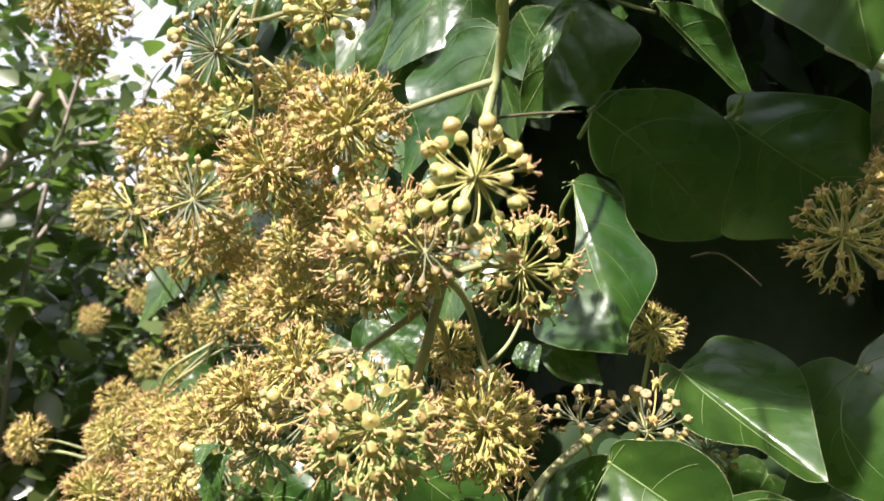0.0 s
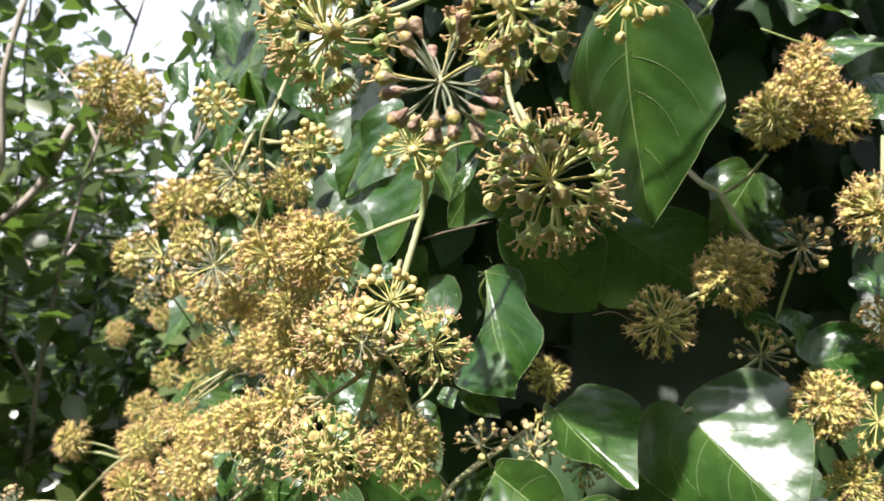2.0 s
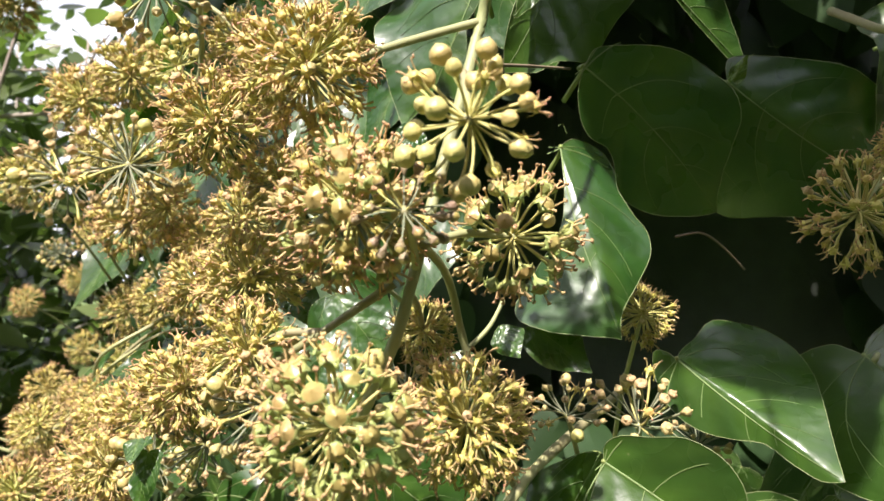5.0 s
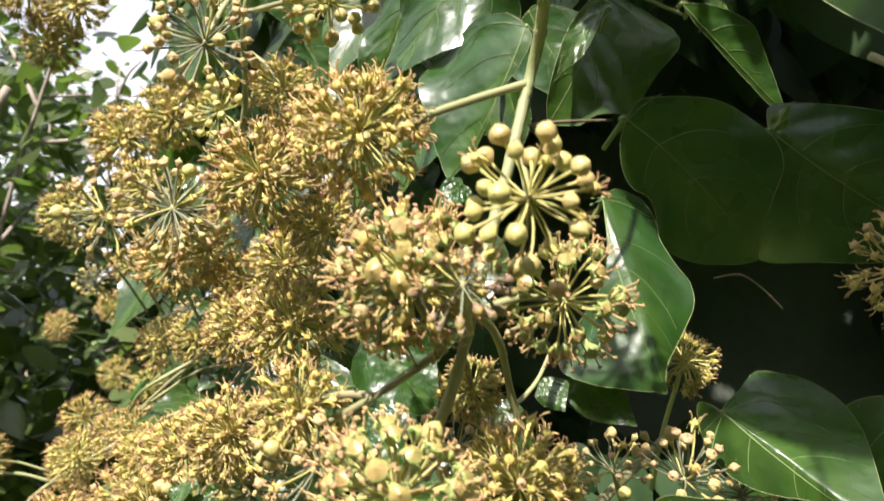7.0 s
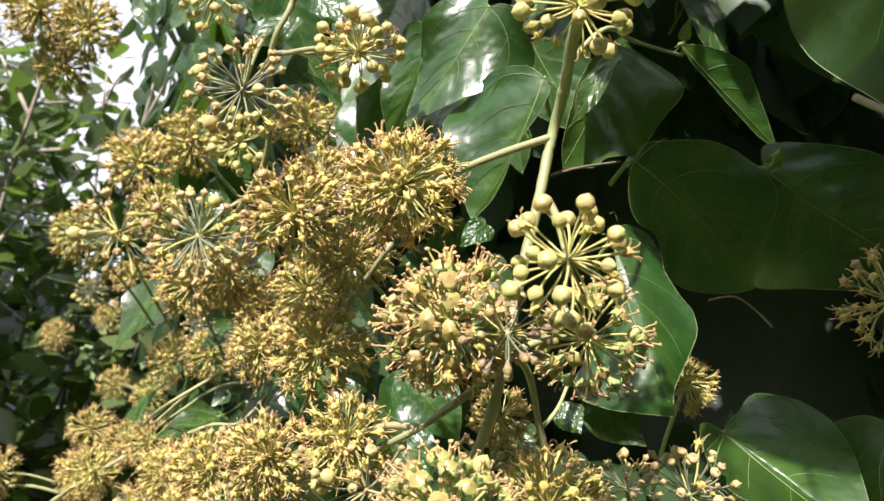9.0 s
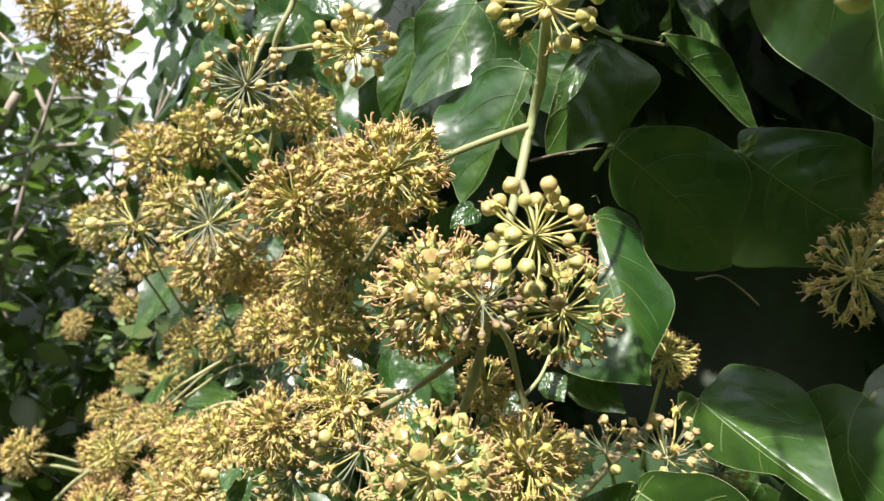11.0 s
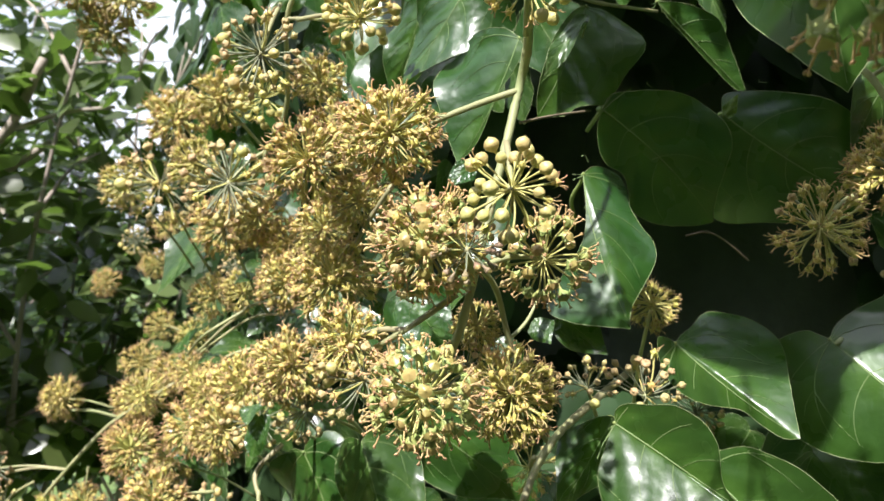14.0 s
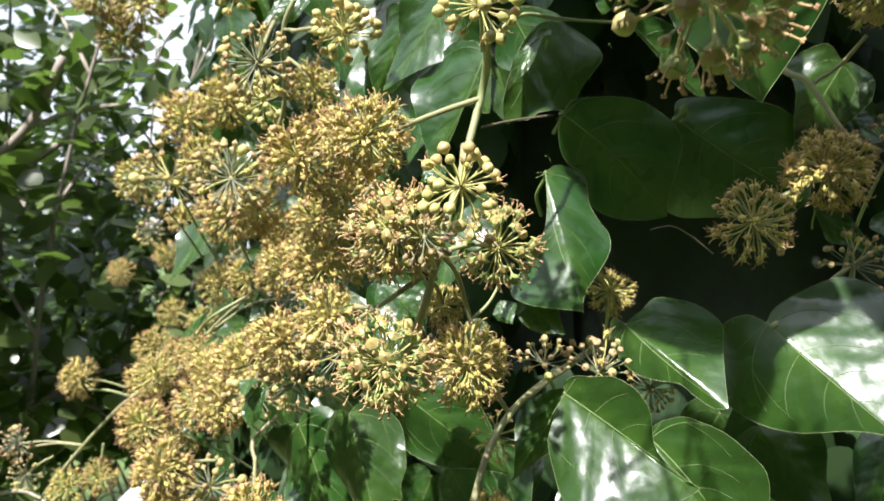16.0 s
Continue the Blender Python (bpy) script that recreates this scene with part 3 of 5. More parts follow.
# ---- ivy leaves ----
SHAPES = {
    "ovate": [(0, 0), (.10, -.055), (.24, -.075), (.38, -.02), (.475, .10), (.50, .26), (.45, .44), (.34, .62), (.20, .79), (.08, .92), (0, 1)],
    "round": [(0, 0), (.10, -.045), (.27, -.065), (.42, .02), (.495, .16), (.50, .34), (.445, .54), (.34, .72), (.20, .87), (.075, .965), (0, 1)],
    "heart": [(0, 0), (.075, -.10), (.20, -.165), (.35, -.145), (.465, -.03), (.51, .14), (.485, .34), (.40, .55), (.265, .75), (.10, .93), (0, 1)],
    "rhomb": [(0, 0), (.09, .01), (.22, .06), (.37, .17), (.48, .30), (.47, .42), (.36, .57), (.23, .74), (.11, .89), (.03, .97), (0, 1)],
    "lobed": [(0, 0), (.12, -.05), (.28, -.04), (.45, .06), (.56, .22), (.47, .33), (.38, .42), (.32, .56), (.20, .76), (.07, .93), (0, 1)],
    'folded': ([(0, 0), (0.02, 0.1), (0.05, 0.25), (0.12, 0.42), (0.26, 0.56), (0.38, 0.68), (0.39, 0.78), (0.28, 0.88), (0.13, 0.95), (0, 1)], [(0, 0), (0.1, -0.07), (0.2, -0.09), (0.31, -0.06), (0.31, 0.08), (0.27, 0.21), (0.29, 0.35), (0.34, 0.47), (0.31, 0.6), (0.2, 0.73), (0.08, 0.85), (0.02, 0.93), (0, 1)]),
    'torn': ([(0, 0), (0.1, -0.06), (0.24, -0.05), (0.36, 0.06), (0.4, 0.22), (0.38, 0.38), (0.3, 0.55), (0.22, 0.7), (0.14, 0.82), (0.05, 0.93), (0, 1)], [(0, 0), (0.1, -0.07), (0.24, -0.06), (0.37, 0.05), (0.44, 0.2), (0.45, 0.38), (0.41, 0.54), (0.31, 0.66), (0.28, 0.78), (0.2, 0.77), (0.17, 0.88), (0.1, 0.86), (0.07, 0.95), (0, 1)]),
    'leaning': ([(0, 0), (0.0, -0.09), (0.04, -0.15), (0.15, -0.05), (0.23, 0.11), (0.24, 0.29), (0.18, 0.46), (0.09, 0.62), (0.08, 0.77), (0.06, 0.91), (0, 1)], [(0, 0), (0.07, -0.04), (0.2, -0.06), (0.38, -0.08), (0.5, 0.0), (0.6, 0.1), (0.63, 0.26), (0.52, 0.45), (0.33, 0.66), (0.14, 0.86), (0, 1)]),
    'broad': ([(0, 0), (0.02, -0.07), (0.05, -0.13), (0.16, -0.2), (0.32, -0.23), (0.44, -0.16), (0.51, -0.02), (0.52, 0.16), (0.47, 0.35), (0.33, 0.55), (0.14, 0.72), (0.04, 0.86), (0, 1)], [(0, 0), (0.07, -0.04), (0.18, -0.05), (0.33, -0.01), (0.51, 0.07), (0.6, 0.24), (0.59, 0.45), (0.45, 0.66), (0.28, 0.8), (0.14, 0.9), (0, 1)]),
    'notched': ([(0, 0), (0.06, 0.01), (0.16, 0.04), (0.29, 0.1), (0.4, 0.21), (0.5, 0.35), (0.51, 0.48), (0.48, 0.58), (0.41, 0.64), (0.32, 0.7), (0.26, 0.82), (0.18, 0.9), (0.09, 0.97), (0, 1)], [(0, 0), (0.07, -0.02), (0.15, 0.03), (0.22, 0.15), (0.3, 0.28), (0.31, 0.42), (0.26, 0.54), (0.17, 0.61), (0.07, 0.67), (0.02, 0.77), (0.0, 0.9), (0, 1)]),
    'wide_heart': ([(0, 0), (0.06, -0.03), (0.19, -0.06), (0.45, -0.1), (0.69, -0.05), (0.76, 0.12), (0.76, 0.33), (0.69, 0.54), (0.52, 0.75), (0.28, 0.9), (0, 1)], [(0, 0), (0.06, -0.04), (0.16, -0.02), (0.28, 0.05), (0.36, 0.16), (0.44, 0.32), (0.47, 0.49), (0.46, 0.64), (0.35, 0.77), (0.22, 0.88), (0.09, 0.95), (0, 1)]),
    'ample': ([(0, 0), (0.1, 0.06), (0.18, 0.16), (0.205, 0.26), (0.18, 0.35), (0.22, 0.44), (0.29, 0.52), (0.305, 0.61), (0.24, 0.76), (0.12, 0.9), (0, 1)], [(0, 0), (0.1, -0.02), (0.2, 0.06), (0.3, 0.17), (0.4, 0.3), (0.46, 0.45), (0.46, 0.6), (0.37, 0.73), (0.22, 0.84), (0.07, 0.94), (0, 1)]),
    'shield': ([(0, 0), (0.16, 0.02), (0.3, 0.12), (0.42, 0.28), (0.51, 0.45), (0.5, 0.55), (0.43, 0.68), (0.33, 0.76), (0.2, 0.85), (0.08, 0.94), (0, 1)], [(0, 0), (0.17, 0.0), (0.29, 0.1), (0.35, 0.25), (0.4, 0.4), (0.42, 0.52), (0.33, 0.62), (0.22, 0.76), (0.1, 0.9), (0, 1)]),
    'fan': ([(0, 0), (0.15, -0.03), (0.29, 0.03), (0.43, 0.14), (0.51, 0.3), (0.48, 0.45), (0.36, 0.62), (0.24, 0.8), (0.1, 0.94), (0, 1)], [(0, 0), (0.08, -0.04), (0.15, 0.0), (0.23, 0.12), (0.31, 0.28), (0.38, 0.5), (0.39, 0.74), (0.3, 0.9), (0.12, 0.97), (0, 1)]),
    'drooping': ([(0, 0), (0.15, -0.03), (0.37, 0.05), (0.52, 0.19), (0.59, 0.37), (0.53, 0.52), (0.36, 0.68), (0.18, 0.86), (0, 1)], [(0, 0), (0.07, 0.07), (0.07, 0.25), (0.04, 0.42), (0.05, 0.61), (0.05, 0.8), (0, 1)]),
    'wavy': ([(0, 0), (0.09, 0.11), (0.15, 0.36), (0.15, 0.6), (0.11, 0.82), (0, 1)], [(0, 0), (0.13, -0.04), (0.29, -0.01), (0.49, 0.16), (0.5, 0.36), (0.5, 0.53), (0.45, 0.65), (0.34, 0.73), (0.24, 0.8), (0.17, 0.92), (0, 1)]),
    'slim': ([(0, 0), (0.03, 0.15), (0.03, 0.31), (0.04, 0.49), (0.04, 0.69), (0.04, 0.86), (0, 1)], [(0, 0), (0.13, 0.13), (0.22, 0.27), (0.27, 0.42), (0.22, 0.57), (0.16, 0.69), (0.08, 0.84), (0, 1)]),
}


def outline(shape, steps=26):
    """The two edges of a blade, from its base to its tip; a plain list serves both."""
    both = SHAPES[shape]
    both = both if isinstance(both, tuple) else (both, both)
    return [[(p.x, p.y) for p in spline([Vector((x, y, 0)) for x, y in side], 3)] for side in both]


def leaf_thing(length, width, shape, fold, curl, wave, seed, young=False, petiole=None, rings=7, sides=(1.0, 1.0)):
    """An ivy leaf with its base at the origin, its tip along y and its upper side towards z."""
    g = random.Random(seed)
    ph = [g.uniform(0, 6.28) for _ in range(4)]
    skew = g.uniform(-0.06, 0.06) * (0 if isinstance(SHAPES[shape], tuple) else 1)

    def height(a, b):
        r = min(1.0, math.hypot(a / 0.5, (b - 0.35) / 0.6))
        z = fold * math.sqrt(a * a + 0.00015) * width
        z += curl * b * b * length
        z += wave * length * r * r * (math.sin(7 * b + ph[0]) * a * 2 + 0.6 * math.sin(11 * b + ph[1]) * abs(a) + 0.35 * math.sin(9 * a + ph[2]))
        z += 0.012 * length * math.sin(5 * a + ph[3]) * math.sin(6 * b + ph[0])
        # the blade bulges between the side veins
        z += 0.011 * length * min(1.0, abs(a) * 7) * (abs(math.sin(math.pi * (4.6 * b - 4.0 * abs(a) + ph[1]))) - 0.6)
        return z

    def at(a, b, lift=0.0):
        return Vector(((a * (sides[0] if a > 0 else sides[1]) + skew * b * (1 - b)) * width, b * length, height(a, b) + lift))

    half, other = outline(shape)
    rim = half + [(-x, y) for x, y in other[-2:0:-1]]
    rough_edge = 0.3 if isinstance(SHAPES[shape], tuple) else 1.0
    cx, cy = 0.0, 0.36
    uneven = []
    for i, (x, y) in enumerate(rim):
        q = 2 * math.pi * i / len(rim)
        k = 1 + rough_edge * (0.035 * math.sin(3 * q + ph[0]) + 0.022 * math.sin(5 * q + ph[1]) + 0.010 * math.sin(11 * q + ph[2]))
        k = k if abs(x) > 0.02 else 1
        uneven.append((cx + (x - cx) * k, cy + (y - cy) * k))
    rim = uneven
    bm = bmesh.new()
    uv = bm.loops.layers.uv.new("UVMap")
    hub = bm.verts.new(at(cx, cy))
    coords = {hub: (cx, cy)}
    rows = []
    for k in range(1, rings + 1):
        s = k / rings
        row = []
        for x, y in rim:
            a, b = cx + (x - cx) * s, cy + (y - cy) * s
            v = bm.verts.new(at(a, b))
            coords[v] = (a, b)
            row.append(v)
        rows.append(row)
    m = len(rim)
    for i in range(m):
        bm.faces.new((hub, rows[0][(i + 1) % m], rows[0][i]))
    for r0, r1 in zip(rows, rows[1:]):
        for i in range(m):
            bm.faces.new((r0[i], r0[(i + 1) % m], r1[(i + 1) % m], r1[i]))
    g.uniform(0, 9)
    for f in bm.faces:
        for lp in f.loops:
            a, b = coords[lp.vert]
            lp[uv].uv = (a, b)
    bmesh.ops.recalc_face_normals(bm, faces=bm.faces)
    bm.faces.ensure_lookup_table()
    if sum(f.normal.z for f in bm.faces) < 0:
        bmesh.ops.reverse_faces(bm, faces=bm.faces)
    blade_me = mesh_of("blade", bm, M_LEAF_YOUNG if young else M_LEAF)
    # the veins, raised a little over the blade
    bm = bmesh.new()

    def reach(a, b):
        """Whether a lies inside the blade's edge at that height."""
        edge = half if a > 0 else other
        wide = [max(p[0], q[0]) for p, q in zip(edge, edge[1:]) if min(p[1], q[1]) - 0.02 <= b <= max(p[1], q[1]) + 0.02]
        most = 0.9 * max(wide, default=0.0)
        return abs(a) <= most

    def vein(p0, p1, bow, w):
        prev = None
        for i in range(9):
            t = i / 8
            a = p0[0] + (p1[0] - p0[0]) * t + bow[0] * 4 * t * (1 - t)
            b = p0[1] + (p1[1] - p0[1]) * t + bow[1] * 4 * t * (1 - t)
            if i > 1 and not reach(a, b):
                break
            d = Vector((-(p1[1] - p0[1]), (p1[0] - p0[0]) * width / length, 0)).normalized()
            ww = w * (1 - 0.75 * t)
            pr = [bm.verts.new(at(a, b, 0.00012) - d * ww), bm.verts.new(at(a, b, 0.00030)), bm.verts.new(at(a, b, 0.00012) + d * ww)]
            if prev:
                bm.faces.new((prev[0], prev[1], pr[1], pr[0]))
                bm.faces.new((prev[1], prev[2], pr[2], pr[1]))
            prev = pr

    wv = 0.0048 * length
    j = lambda v: v + g.uniform(-0.045, 0.045)
    vein((0, 0.0), (0, 0.97), (j(0.0), 0), wv)
    for sgn in (1, -1):
        e = (sgn * j(0.40), j(0.31))
        bow = (0.05 * sgn, -0.07)
        vein((0, 0.01), e, bow, wv * 0.8)
        fork = (e[0] * 0.55 + bow[0], 0.01 + (e[1] - 0.01) * 0.55 + bow[1])
        vein(fork, (sgn * j(0.42), j(0.13)), (0.0, -0.015), wv * 0.4)
        vein(fork, (sgn * j(0.33), j(0.47)), (0.02 * sgn, 0.0), wv * 0.35)
        vein((0, 0.005), (sgn * j(0.33), j(0.0)), (0.03 * sgn, -0.03), wv * 0.5)
        u = j(0.22)
        vein((0, u), (sgn * j(0.33), j(0.55)), (0.04 * sgn, -0.05), wv * 0.55)
        u = j(0.43)
        vein((0, u), (sgn * j(0.22), j(0.72)), (0.03 * sgn, -0.04), wv * 0.45)
        vein((0, j(0.62)), (sgn * 0.12, j(0.84)), (0.015 * sgn, -0.02), wv * 0.35)
    vein_me = mesh_of("veins", bm, M_VEIN)
    # the pale rim
    bm = bmesh.new()
    loop = [at(x, y, 0.0001) for x, y in rim] + [at(*rim[0], 0.0001)]
    tube(bm, loop, (0.0016 * length, 0.0016 * length), 4, 0, False)
    rim_me = mesh_of("margin", bm, M_EDGE)
    pts = petiole or [Vector((0, 0, 0)), Vector((0, 0.01 * length, -0.08 * length)), Vector((g.uniform(-.06, .06) * length, 0.06 * length, -0.22 * length)), Vector((g.uniform(-.12, .12) * length, 0.14 * length, -0.4 * length))]
    bm = bmesh.new()
    tube(bm, spline(pts, 5), (0.011 * length, 0.015 * length), 6)
    pet_me = mesh_of("petiole", bm, M_PETIOLE)
    return blade_me, vein_me, rim_me, pet_me


def leaf_object(meshes, m, label, group="ivy leaves"):
    root = tagged(new("ivy_leaf", meshes[0]), label, "leaf", group)
    root.matrix_basis = m
    child("venation", meshes[1], root, "pale raised veins")
    child("margin", meshes[2], root)
    child("petiole", meshes[3], root)
    return root


leaf_count = [0]


def ivy_leaf(base, tip, width, normal, shape, fold=-0.1, curl=-0.05, wave=0.12, young=False, label="", sides=(1.0, 1.0)):
    leaf_count[0] += 1
    b, t = Vector(base), Vector(tip)
    y = (t - b).normalized()
    z = Vector(normal)
    z = (z - y * z.dot(y)).normalized()
    x = y.cross(z)
    m = Matrix((x, y, z)).transposed().to_4x4()
    m.translation = b
    long = (t - b).length
    flat = [Vector((0, 0, 0)), Vector((0, -0.3 * long, 0.05 * long)), Vector((0.05 * long, -0.8 * long, 0.3 * long))] if z.z > 0.66 else None
    meshes = leaf_thing(long, width, shape, fold, curl, wave, leaf_count[0] * 7 + 1, young, flat, 14, sides)
    return leaf_object(meshes, m, label or ("young yellow-green ivy leaf with pale veins" if young else "glossy dark green ivy leaf with pale veins"))


# ---- ground ----
bm = bmesh.new()
g = random.Random(3)
N, HALF = 60, 60.0
grid = [[bm.verts.new((((i / N) * 2 - 1) ** 3 * HALF, ((j / N) * 2 - 1) ** 3 * HALF, 0.02 * noise.noise(Vector((i * 0.7, j * 0.7, 0))))) for j in range(N + 1)] for i in range(N + 1)]
for i in range(N):
    for j in range(N):
        bm.faces.new((grid[i][j], grid[i + 1][j], grid[i + 1][j + 1], grid[i][j + 1]))
tagged(new("ground", mesh_of("ground", bm, M_GRASS)), "sunlit mown grass lawn behind the hedge", "ground", "", "structure")


# ---- tall hedges added out of view, to cut skylight and darken reflections ----
def garden_hedge(name, a, b, height):
    a, b = Vector((*a, 0)), Vector((*b, 0))
    n = round((b - a).length / 0.25)
    d = (b - a).normalized()
    out = Vector((-d.y, d.x, 0))
    bm = bmesh.new()
    rows = []
    for i in range(n + 1):
        p = a.lerp(b, i / n)
        prof = [(0.35, 0), (0.45, height * 0.3), (0.42, height * 0.7), (0.30, height * 0.95), (0.0, height), (-0.30, height * 0.95), (-0.42, height * 0.6), (-0.35, 0)]
        rows.append([bm.verts.new(p + out * (o + 0.12 * noise.noise(Vector((i * 0.9, z * 2, o)))) + Vector((0, 0, z + 0.15 * noise.noise(Vector((i * 1.3, o, 4)))))) for o, z in prof])
    for r0, r1 in zip(rows, rows[1:]):
        for k in range(len(r0) - 1):
            bm.faces.new((r0[k], r0[k + 1], r1[k + 1], r1[k]))
    bmesh.ops.recalc_face_normals(bm, faces=bm.faces)
    return tagged(new(name, mesh_of(name, bm, M_CLIPPED)), "tall clipped dark green hedge added out of view to cut skylight", "hedge", "", "structure")


HEDGES = [garden_hedge("wall_hedge_south", (-4.5, -3.2), (4.5, -3.2), 4.4),
          garden_hedge("wall_hedge_east", (4.5, -3.2), (4.5, 4.0), 4.4),
          garden_hedge("wall_hedge_west", (-4.5, -3.2), (-4.5, 1.2), 3.0)]


# ---- dark sheet that stands for the shade deep inside the hedge ----
HEDGE = [(-0.75, 1.75), (-0.42, 1.05), (-0.24, 0.66), (-0.06, 0.46), (0.12, 0.42), (0.45, 0.42), (1.6, 0.50)]


def hedge_at(s):
    """Place and outward direction along the hedge's face, s from 0 to 1."""
    k = s * (len(HEDGE) - 1)
    i = min(int(k), len(HEDGE) - 2)
    a, b = Vector((*HEDGE[i], 0)), Vector((*HEDGE[i + 1], 0))
    d = (b - a).normalized()
    return a.lerp(b, k - i), Vector((d.y, -d.x, 0))


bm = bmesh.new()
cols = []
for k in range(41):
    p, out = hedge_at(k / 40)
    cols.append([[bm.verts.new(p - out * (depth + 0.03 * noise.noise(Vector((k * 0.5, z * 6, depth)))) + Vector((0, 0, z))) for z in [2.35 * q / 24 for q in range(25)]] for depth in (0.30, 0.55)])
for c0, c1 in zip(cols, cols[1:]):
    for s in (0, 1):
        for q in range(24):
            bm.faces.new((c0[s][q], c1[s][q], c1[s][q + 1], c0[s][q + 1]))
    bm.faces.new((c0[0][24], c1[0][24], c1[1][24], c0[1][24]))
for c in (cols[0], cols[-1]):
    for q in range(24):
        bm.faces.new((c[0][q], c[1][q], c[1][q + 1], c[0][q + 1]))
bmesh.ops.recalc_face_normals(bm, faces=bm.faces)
tagged(new("wall_hedge_core", mesh_of("wall_hedge_core", bm, M_HEDGE_SHADE)), "dark sheet standing for the shade inside the ivy hedge", "hedge", "", "structure")

# leaves that fill the hedge's face, some shapes repeated
FILL = [leaf_thing(0.062 + 0.004 * (i % 3), (0.046, 0.052, 0.040, 0.056)[i % 4], ("ovate", "rhomb", "ovate", "lobed")[i % 4], (-0.2, -0.1, 0.12)[i % 3], (-0.08, 0.06)[i % 2], 0.05, 900 + i, False, None, 5) for i in range(6)]
g = random.Random(21)


def filler_pose(g, s, z, depth):
    p, out = hedge_at(s)
    c = p - out * depth + Vector((0, 0, z))
    nrm = (out + Vector((g.uniform(-.7, .7), g.uniform(-.4, .4), g.uniform(-.1, .8)))).normalized()
    y = Vector((g.uniform(-.8, .8), g.uniform(-.5, .2), -1)).normalized()
    nrm = (nrm - y * nrm.dot(y)).normalized()
    m = Matrix((y.cross(nrm), y, nrm)).transposed().to_4x4()
    m.translation = c
    return m


def in_hollow(c):
    """The deep gap beside the leaves, where one looks into the hedge."""
    return 0.05 < c.x < 0.40 and 1.40 < c.z < 1.70 and c.y < 0.80


for i in range(230):
    m = filler_pose(g, g.uniform(0.25, 0.92), g.uniform(1.15, 1.85), g.uniform(-0.03, 0.08))
    if not in_hollow(m.translation) and m.translation.x > -0.24:
        leaf_object(FILL[i % 6], m @ Matrix.Scale(g.uniform(0.75, 1.25), 4), "glossy dark green ivy leaf inside the hedge", "hedge leaves")

# the mass of leaves behind and above those
LOW = outline("ovate")[0][::2]
LOW = LOW + [(-x, y) for x, y in LOW[-2:0:-1]]
verts, faces = [], []
for i in range(9000):
    s = g.random()
    z = g.uniform(0.5, 2.5)
    depth = g.uniform(0.06, 0.30)
    # leaves out of view up here jut forward to block the sun
    if z > 1.78 and s > 0.5:
        depth = g.uniform(-0.10, 0.30)
    m = filler_pose(g, s, z, depth)
    if in_hollow(m.translation):
        continue
    ln = g.uniform(0.045, 0.075)
    k = len(verts)
    verts += [tuple(m @ Vector((x * ln * 0.8, y * ln, -0.25 * abs(x) * ln - 0.1 * y * y * ln))) for x, y in LOW]
    verts += [tuple(m @ Vector((0, y * ln, -0.1 * y * y * ln))) for y in (0.25, 0.6)]
    n = len(LOW)
    hubs = [n + (1 if (LOW[e][1] + LOW[(e + 1) % n][1]) / 2 > 0.45 else 0) for e in range(n)]
    for e in range(n):
        faces.append((k + e, k + (e + 1) % n, k + hubs[e]))
        if hubs[e] != hubs[e - 1]:
            faces.append((k + e, k + hubs[e], k + hubs[e - 1]))
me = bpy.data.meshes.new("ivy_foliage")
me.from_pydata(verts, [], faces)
me.materials.append(M_SHADED_LEAF)
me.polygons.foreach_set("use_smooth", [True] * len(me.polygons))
tagged(new("ivy_foliage", me), "dense mass of ivy leaves filling the hedge, coloured darker for shade", "foliage", "", "stuff")

# ---- the ivy in front: flower heads, stems and leaves ----
umbel((0.011, 0.161, 1.527), 0.0138, 'bud', n=30, face=(0.000, -1.000, 0.100), near=True, inner=22, end=(0.012, 0.190, 1.544))
umbel((0.026, 0.203, 1.507), 0.0161, 'open', n=34, face=(0.200, -1.000, -0.100), near=True, inner=18, end=(0.003, 0.190, 1.504))
umbel((-0.013, 0.190, 1.511), 0.0180, 'ripe', n=66, face=(-0.400, -1.000, 0.100), near=True, end=(0.001, 0.195, 1.501))
umbel((-0.001, 0.170, 1.510), 0.0112, 'dark', n=22, face=(0.100, -1.000, 0.300), near=True, inner=35, end=(0.002, 0.190, 1.499))
umbel((-0.026, 0.207, 1.549), 0.0171, 'flower', n=52, face=(-0.100, -1.000, 0.200), near=True, end=(-0.009, 0.214, 1.556))
umbel((-0.066, 0.275, 1.547), 0.0190, 'flower', n=40, face=(-0.300, -1.000, 0.100), near=True)
umbel((-0.046, 0.300, 1.531), 0.0159, 'flower', n=36, near=True)
umbel((-0.056, 0.295, 1.562), 0.0151, 'flower', n=36, near=True)
umbel((-0.085, 0.268, 1.591), 0.0186, 'spent', n=46, face=(0.000, -1.000, 0.100), near=True, inner=35, end=(-0.084, 0.300, 1.622))
umbel((-0.071, 0.335, 1.594), 0.0147, 'flower', n=34, near=True, end=(-0.087, 0.340, 1.611))
umbel((-0.043, 0.265, 1.605), 0.0152, 'bud', n=46, near=True, end=(-0.076, 0.300, 1.615))
umbel((-0.103, 0.290, 1.634), 0.0137, 'bud', n=36, near=True, end=(-0.087, 0.310, 1.641))
umbel((0.017, 0.178, 1.591), 0.0144, 'bud', n=30, face=(-0.100, -1.000, 0.300), near=True, inner=25, end=(0.019, 0.200, 1.581))
umbel((0.0622, 0.080, 1.5640), 0.0192, 'open', n=36, face=(0.100, -1.000, 0.200), near=True, inner=18, end=(0.054, 0.098, 1.590))
umbel((0.032, 0.045, 1.582), 0.0166, 'dark', n=34, face=(0.000, -1.000, 0.100), near=True, inner=40, end=(0.032, 0.095, 1.597))
